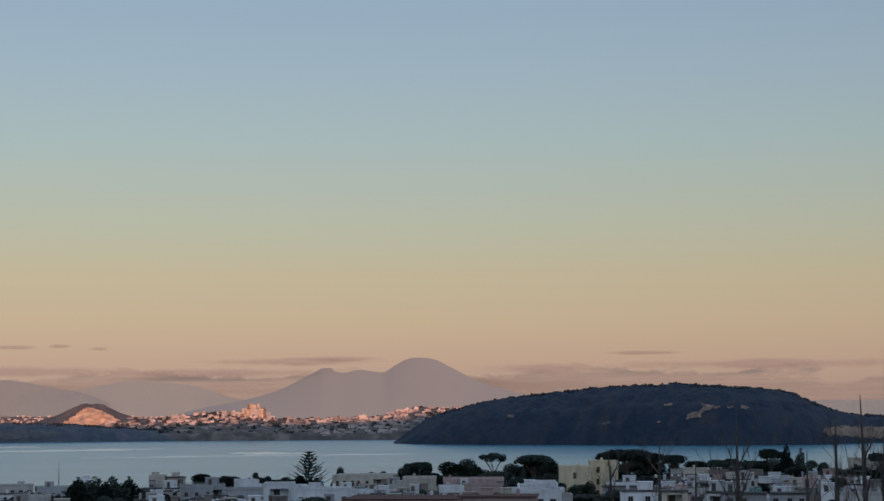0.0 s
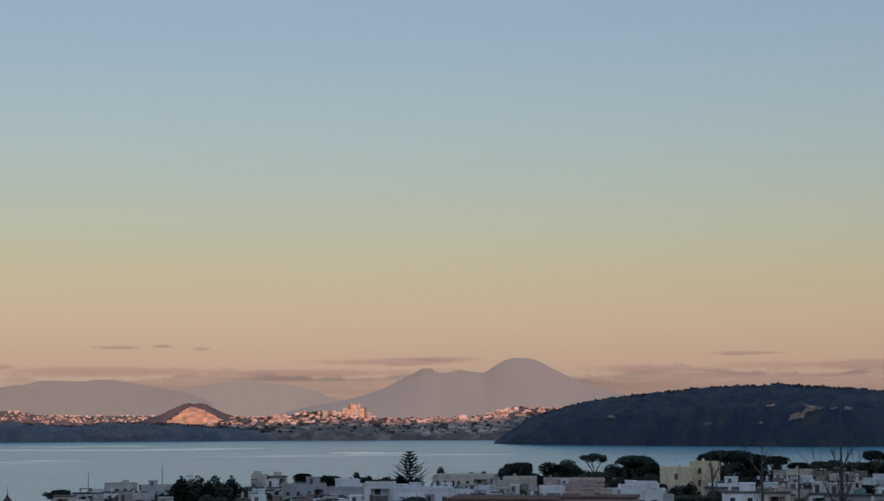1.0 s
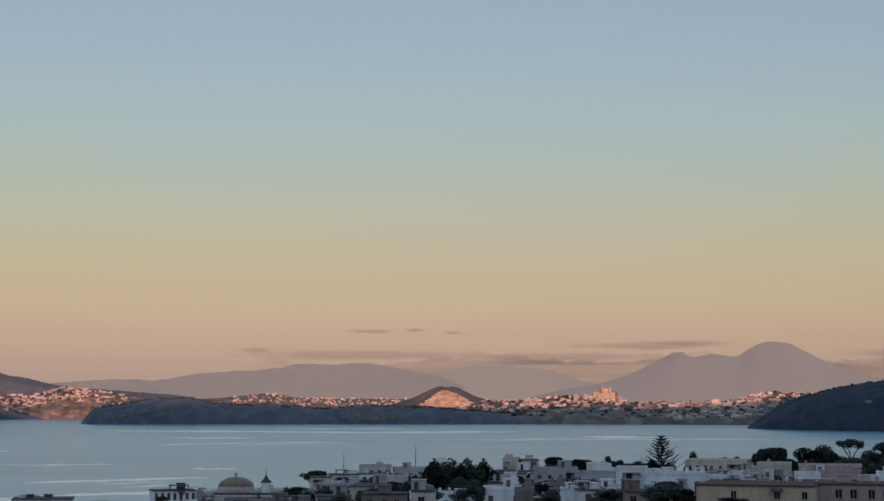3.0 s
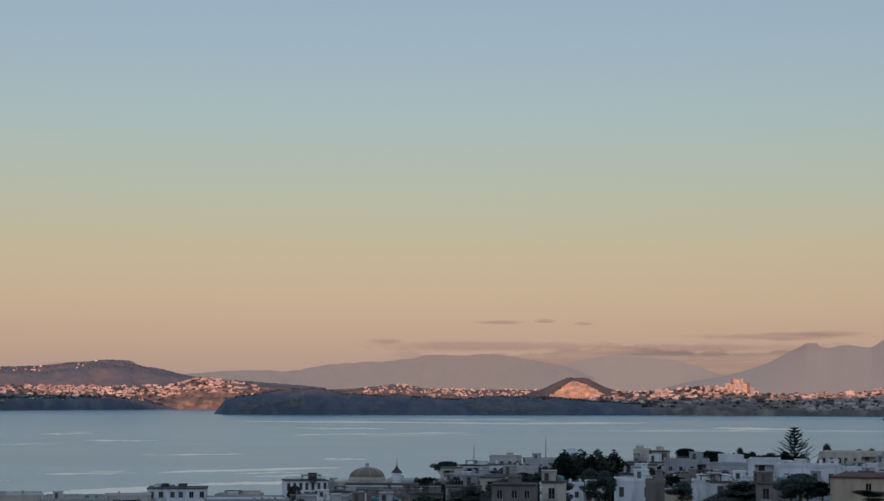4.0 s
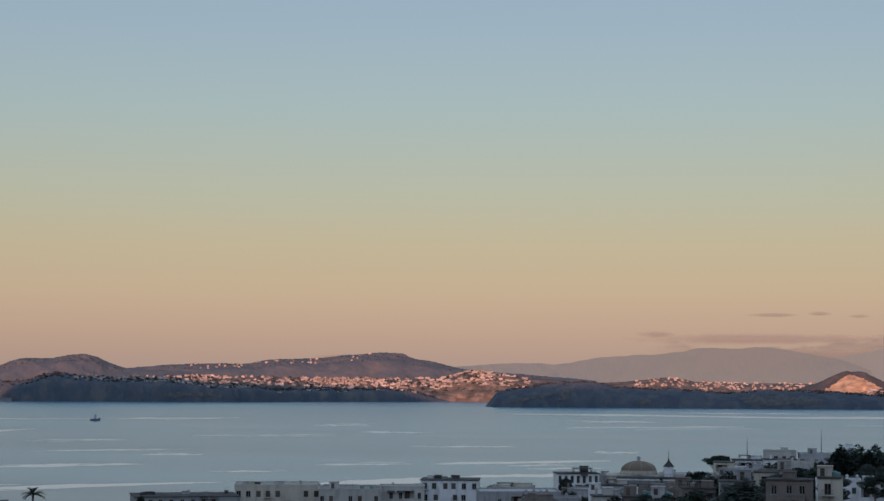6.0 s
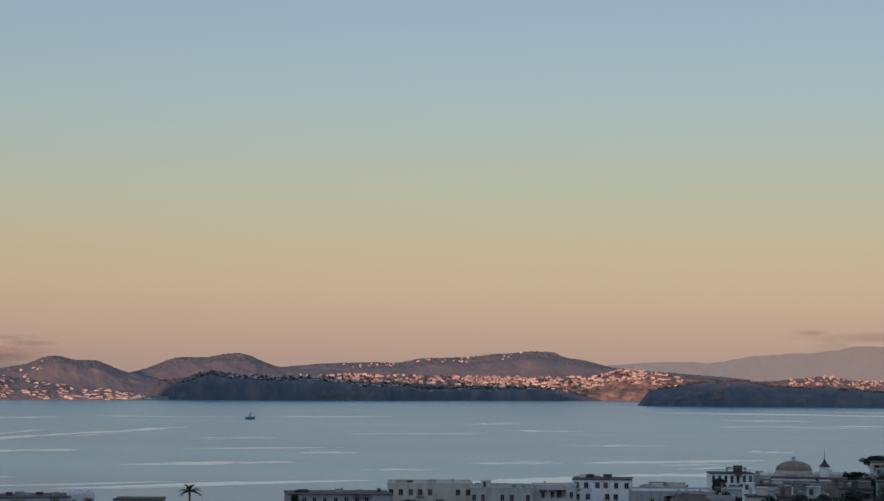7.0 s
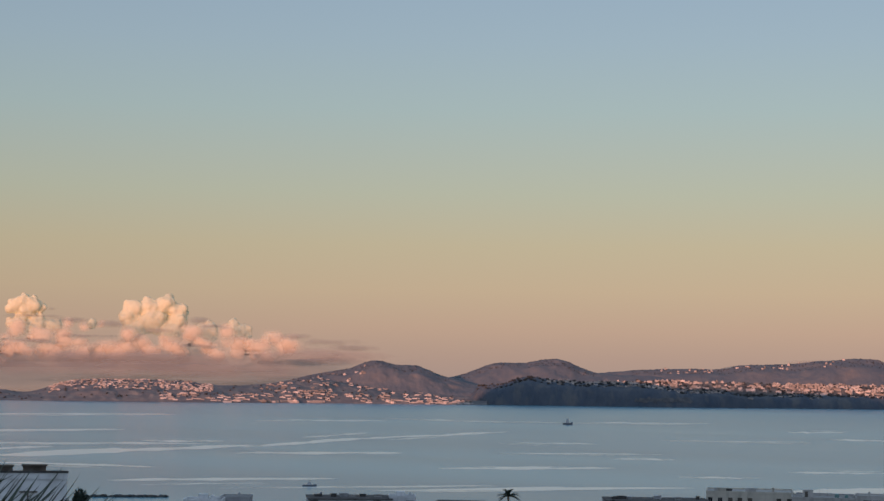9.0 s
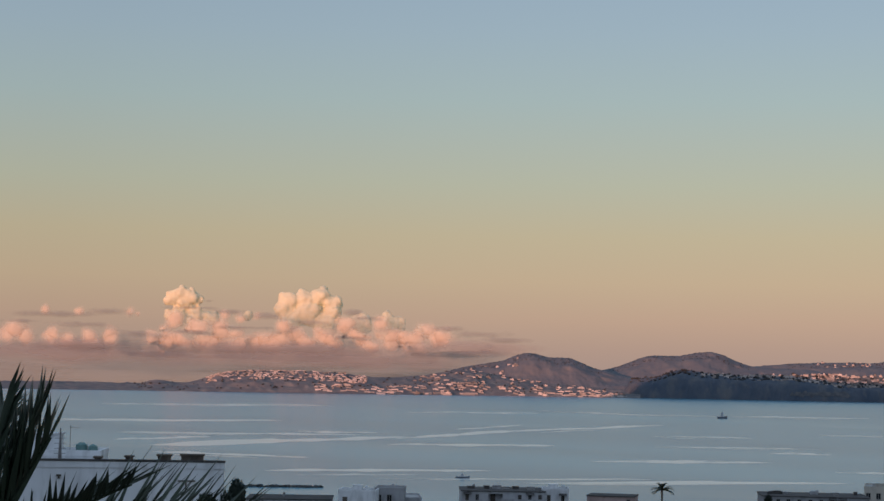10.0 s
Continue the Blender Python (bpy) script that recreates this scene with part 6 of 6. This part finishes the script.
# ---- clouds ----
def cloud_stuff(name, base, opacity, soft, grain=0.007, inner=0.25, ragged=1.1):
    """Cloud in a tinted base colour; soft ones thin out towards their outline."""
    m, n, l, b = material(name, 1.0, 0.0)
    b.inputs["Base Color"].default_value = (*base, 1)
    co, tr, mx = n.new("ShaderNodeTexCoord"), n.new("ShaderNodeBsdfTransparent"), n.new("ShaderNodeMixShader")
    out = n["Material Output"]
    sep, fac = n.new("ShaderNodeSeparateXYZ"), n.new("ShaderNodeMapRange")
    t = n.new("ShaderNodeTexNoise")
    t.inputs["Detail"].default_value = 6
    l.new(co.outputs["Generated"], sep.inputs[0])

    def mathn(op, a, bb=None):
        x = n.new("ShaderNodeMath")
        x.operation = op
        for sock, v in zip(x.inputs, (a, bb)):
            if v is None:
                continue
            if isinstance(v, (int, float)):
                sock.default_value = v
            else:
                l.new(v, sock)
        return x.outputs[0]

    if soft:
        u = mathn("MULTIPLY_ADD", sep.outputs["X"], 2.0)
        u.node.inputs[2].default_value = -1.0
        v = mathn("MULTIPLY_ADD", sep.outputs["Z"], 2.0)
        v.node.inputs[2].default_value = -1.0
        rr = mathn("SQRT", mathn("ADD", mathn("MULTIPLY", u, u), mathn("MULTIPLY", v, v)))
        t.inputs["Scale"].default_value = grain
        t.inputs["Detail"].default_value = 4
        info, shift = n.new("ShaderNodeObjectInfo"), n.new("ShaderNodeVectorMath")
        l.new(co.outputs["Object"], shift.inputs[0])
        l.new(info.outputs["Location"], shift.inputs[1])
        l.new(shift.outputs[0], t.inputs["Vector"])
        nz = mathn("MULTIPLY_ADD", t.outputs["Fac"], ragged)
        nz.node.inputs[2].default_value = -ragged / 2
        l.new(mathn("ADD", rr, nz), fac.inputs["Value"])
        fac.inputs["From Min"].default_value, fac.inputs["From Max"].default_value = inner, 0.95
        fac.inputs["To Min"].default_value, fac.inputs["To Max"].default_value = opacity, 0.0
        fac.interpolation_type = "SMOOTHSTEP"
    else:
        t.inputs["Scale"].default_value = 0.012
        l.new(co.outputs["Object"], t.inputs["Vector"])
        nz = mathn("MULTIPLY_ADD", t.outputs["Fac"], 0.5)
        nz.node.inputs[2].default_value = -0.25
        l.new(mathn("ADD", sep.outputs["Z"], nz), fac.inputs["Value"])
        # heaps turn see-through downwards, which stands for haze over their foot
        fac.inputs["From Min"].default_value, fac.inputs["From Max"].default_value = 0.04, 0.62
        fac.inputs["To Min"].default_value, fac.inputs["To Max"].default_value = 0.06, opacity
    body = b.outputs[0]
    if not soft:   # light seeps through the vapour
        tl, half = n.new("ShaderNodeBsdfTranslucent"), n.new("ShaderNodeMixShader")
        tl.inputs["Color"].default_value = (*base, 1)
        half.inputs[0].default_value = 0.4
        l.new(b.outputs[0], half.inputs[1])
        l.new(tl.outputs[0], half.inputs[2])
        body = half.outputs[0]
    l.new(fac.outputs[0], mx.inputs[0])
    l.new(tr.outputs[0], mx.inputs[1])
    l.new(body, mx.inputs[2])
    l.new(mx.outputs[0], out.inputs["Surface"])
    return m


def bank_stuff(name, base, opacity):
    """A level sheet of vapour: a ragged upper edge, paler gaps in long drifts, thin ends."""
    m, n, l, b = material(name, 1.0, 0.0)
    b.inputs["Base Color"].default_value = (*base, 1)
    co, sep, tr, mx = n.new("ShaderNodeTexCoord"), n.new("ShaderNodeSeparateXYZ"), n.new("ShaderNodeBsdfTransparent"), n.new("ShaderNodeMixShader")
    l.new(co.outputs["Generated"], sep.inputs[0])

    def drift(scale, detail):
        mp, t = n.new("ShaderNodeMapping"), n.new("ShaderNodeTexNoise")
        mp.inputs["Scale"].default_value = scale
        t.inputs["Scale"].default_value, t.inputs["Detail"].default_value = 1.0, detail
        l.new(co.outputs["Object"], mp.inputs["Vector"])
        l.new(mp.outputs[0], t.inputs["Vector"])
        return t.outputs["Fac"]

    def ranged(v, a, c, d, e):
        r = n.new("ShaderNodeMapRange")
        r.interpolation_type = "SMOOTHSTEP"
        for key, value in (("From Min", a), ("From Max", c), ("To Min", d), ("To Max", e)):
            r.inputs[key].default_value = value
        l.new(v, r.inputs["Value"])
        return r.outputs[0]

    def both(op, v, w):
        x = n.new("ShaderNodeMath")
        x.operation = op
        l.new(v, x.inputs[0])
        l.new(w, x.inputs[1])
        return x.outputs[0]

    top = both("ADD", sep.outputs["Z"], ranged(drift((0.004, 0.004, 0.012), 5), 0.25, 0.75, -0.22, 0.22))
    ends = both("MULTIPLY", ranged(sep.outputs["X"], 0.0, 0.18, 0.0, 1.0), ranged(sep.outputs["X"], 0.82, 1.0, 1.0, 0.0))
    gaps = ranged(drift((0.0022, 0.0022, 0.035), 4), 0.35, 0.62, opacity, opacity * 0.5)
    l.new(both("MULTIPLY", both("MULTIPLY", ranged(top, 0.70, 0.84, 1.0, 0.0), ends), gaps), mx.inputs[0])
    l.new(tr.outputs[0], mx.inputs[1])
    l.new(b.outputs[0], mx.inputs[2])
    l.new(mx.outputs[0], n["Material Output"].inputs["Surface"])
    return m


# the low sun's cream and pink are part of the cumulus and puff colours
M_CUMULUS = cloud_stuff("cumulus", (0.86, 0.80, 0.58), 0.96, False)
M_VEIL = cloud_stuff("thin_cloud", (0.185, 0.192, 0.21), 0.46, True)
M_HAZE = cloud_stuff("haze_veil", (0.235, 0.225, 0.222), 0.60, True)
M_BANK = bank_stuff("low_cloud_bank", (0.192, 0.226, 0.224), 0.82)
M_PUFF = cloud_stuff("cumulus_sun_pink_tint", (0.60, 0.50, 0.39), 0.74, True, 0.028, 0.0, 1.7)
# cloud in shade, the shade given as a grey-mauve base colour
M_DUSK = cloud_stuff("shaded_cloud_streak", (0.172, 0.186, 0.192), 0.50, True, 0.016, 0.0, 1.6)


def soft_cloud(name, az, el, wide, high, mat, label, dist=4740.0, bulge=8.0):
    """A thin bulging wisp of vapour, wide and high in degrees."""
    p = polar(az, dist, EYE + dist * math.tan(radians(el)))
    a, c = radians(wide) * dist / 2, radians(high) * dist / 2
    vs, fs, nx, nz = [], [], 28, 10
    for i in range(nx + 1):
        for j in range(nz + 1):
            u, v = 2 * i / nx - 1, 2 * j / nz - 1
            vs.append((u * a, -bulge * (1 - u * u) * (1 - v * v), v * c))
    for i in range(nx):
        for j in range(nz):
            q = i * (nz + 1) + j
            fs.append((q, q + nz + 1, q + nz + 2, q + 1))
    ob = new(name, mesh_of(name, vs, fs, mat, True))
    ob.matrix_world = pose(p.x, p.y, p.z, 0, 0, az)
    tagged(ob, label, "cloud", kind="structure")


for az, el, wd, hg in ((13.1, 2.04, 1.9, 0.16), (11.7, 2.08, 0.9, 0.16), (10.5, 2.0, 1.0, 0.18), (4.6, 1.60, 7.6, 0.30), (2.9, 1.68, 3.0, 0.26),
                       (-6.4, 1.82, 3.8, 0.16), (16.6, 1.44, 1.6, 0.30), (13.0, 1.30, 10.0, 0.42), (7.0, 1.26, 9.0, 0.35), (-3.0, 1.35, 4.0, 0.45), (-9.5, 1.45, 11.0, 0.40), (26.0, 0.70, 3.0, 0.2)):
    soft_cloud("cloud_streak", az, el, wd, hg, M_VEIL, "thin mauve streak of evening cloud")
for az, el, wd, hg in ((6.5, 0.62, 23.0, 1.9), (-7.5, 0.70, 20.0, 1.9), (49.0, 0.25, 22.0, 1.9)):
    soft_cloud("cloud_bank", az, el, wd, hg, M_BANK, "low hazy mauve bank of cloud", 4890.0)


def cumulus(seed, puffs, label, dist=4700.0):
    """A heap of rounded puffs: (azimuth, height angle, radius in degrees)."""
    rnd = random.Random(seed)
    ico = bmesh.new()
    bmesh.ops.create_icosphere(ico, subdivisions=2, radius=1.0)
    pts = [v.co.copy() for v in ico.verts]
    tri = [tuple(v.index for v in f.verts) for f in ico.faces]
    ico.free()
    k = dist * math.pi / 180
    balls = []
    for az, el, r in puffs:
        c = polar(az, dist, EYE + dist * math.tan(radians(el)))
        balls.append((c, r * k))
        for _ in range(18):
            d = Vector((rnd.gauss(0, 1), rnd.gauss(0, 1), rnd.gauss(0.2, 0.8))).normalized()
            balls.append((c + d * r * k * rnd.uniform(0.6, 0.85), r * k * rnd.uniform(0.28, 0.55)))
    sh = Shape()
    for c, r in balls:
        off = rnd.uniform(0, 99)
        sh.add([c + p * r * (1 + 0.16 * fbm(p.x * 1.6 + off, p.y * 1.6, p.z * 1.6, 4)) for p in pts], tri)
    me = sh.mesh("cumulus_cloud", M_CUMULUS, True)
    ob = tagged(new("cumulus_cloud", me), label, "cloud", kind="structure")
    heap = ob.modifiers.new("heap", "REMESH")
    heap.mode, heap.voxel_size, heap.use_smooth_shade = "VOXEL", 2.6, True
    calm = ob.modifiers.new("calm", "SMOOTH")
    calm.factor, calm.iterations = 0.5, 14
    for size, strength in ((30.0, 9.0), (10.0, 2.6)):
        tex = bpy.data.textures.new("billow", "CLOUDS")
        tex.noise_scale, tex.noise_depth = size, 2
        lump = ob.modifiers.new("lump", "DISPLACE")
        lump.texture, lump.strength, lump.mid_level, lump.texture_coords = tex, strength, 0.5, "LOCAL"


cumulus(1, [(50.62, 2.20, 0.26), (50.34, 2.14, 0.25), (50.86, 2.12, 0.24), (50.16, 2.06, 0.18), (51.02, 2.02, 0.17), (50.55, 2.0, 0.24), (50.7, 1.62, 0.24), (50.2, 1.60, 0.26), (51.0, 1.56, 0.18),
            (49.7, 1.50, 0.24), (50.4, 1.36, 0.28)], "cumulus heap with a cream sunlit turret")
cumulus(3, [(47.35, 2.06, 0.32), (46.85, 2.10, 0.32), (46.35, 2.22, 0.30), (45.98, 2.0, 0.28), (47.5, 1.80, 0.28), (46.8, 1.72, 0.40), (46.0, 1.72, 0.34), (48.6, 1.58, 0.16), (44.3, 1.58, 0.22), (44.0, 1.40, 0.28),
            (45.1, 1.36, 0.34), (43.2, 1.24, 0.20), (47.3, 1.40, 0.34), (46.2, 1.36, 0.36)], "towering cumulus lit cream and pink by low sun")
# puffs of vapour under and beside the turrets, the sun's pink painted in
rnd_c = random.Random(6)
PUFFS = [(55.6, 1.02, 0.36), (55.3, 0.86, 0.30), (55.8, 0.82, 0.30), (54.4, 0.88, 0.30), (54.5, 0.72, 0.28), (54.0, 0.74, 0.24), (53.4, 0.84, 0.30), (53.2, 0.70, 0.26), (52.8, 1.0, 0.26), (52.7, 0.80, 0.26),
         (54.75, 1.66, 0.17), (53.7, 1.62, 0.16), (52.2, 1.62, 0.16), (51.95, 1.58, 0.12), (49.3, 1.60, 0.16), (48.8, 1.50, 0.18), (48.3, 1.58, 0.16), (51.2, 1.14, 0.20), (50.8, 1.42, 0.26)]
for az, el, r in PUFFS:
    soft_cloud("cloud_puff", az, el, r * 2.9, r * 2.7, M_PUFF, "soft puff of cloud, sunlit pink put into its colour", 4672.0, r * 45)
for k in range(58):
    az = 51.4 - 8.9 * k / 57 + rnd_c.uniform(-0.15, 0.15)
    top = float(np.interp(az, [42.2, 43.2, 44.4, 45.5, 47.0, 48.5, 50.0, 51.4], [1.08, 1.38, 1.62, 1.52, 1.45, 1.40, 1.45, 1.05]))
    el, r = rnd_c.uniform(0.62, top - 0.12), rnd_c.uniform(0.20, 0.38)
    soft_cloud("cloud_puff", az, el, r * 3.2, r * 2.3, M_PUFF, "soft puff of cloud, sunlit pink put into its colour", 4660.0 - 2.0 * (k % 9), r * 45)
for az, el, wd, hg in ((54.4, 1.52, 4.2, 0.26), (52.9, 1.62, 1.5, 0.30), (53.4, 1.22, 3.0, 0.30), (55.4, 1.28, 2.0, 0.2), (49.8, 2.02, 0.8, 0.26), (50.4, 1.80, 2.0, 0.16), (49.2, 1.70, 1.6, 0.24), (48.0, 1.60, 1.6, 0.30), (45.3, 1.75, 0.8, 0.26), (44.9, 1.58, 1.2, 0.18), (46.6, 1.42, 1.6, 0.22), (48.8, 1.22, 2.2, 0.16),
                       (50.3, 1.06, 2.0, 0.16), (51.9, 0.98, 1.4, 0.22), (42.4, 1.30, 1.6, 0.24), (41.4, 1.14, 2.4, 0.36), (40.6, 0.98, 2.0, 0.24), (45.4, 0.98, 1.8, 0.14)):
    soft_cloud("cloud_streak", az, el, wd, hg, M_DUSK, "grey-mauve streak of cloud among lit cumulus", 4600.0)
# tinted translucent sheets added in front as the haze
for az, el, wd, hg in ((47.0, 0.30, 16.0, 0.90), (54.5, 0.36, 9.0, 0.8), (47.4, 0.58, 12.0, 0.60), (53.6, 0.60, 5.0, 0.5), (42.0, 0.72, 6.0, 0.7)):
    soft_cloud("cloud_veil", az, el, wd, hg, M_HAZE, "pinkish haze veiling the foot of the cumulus", 4560.0)
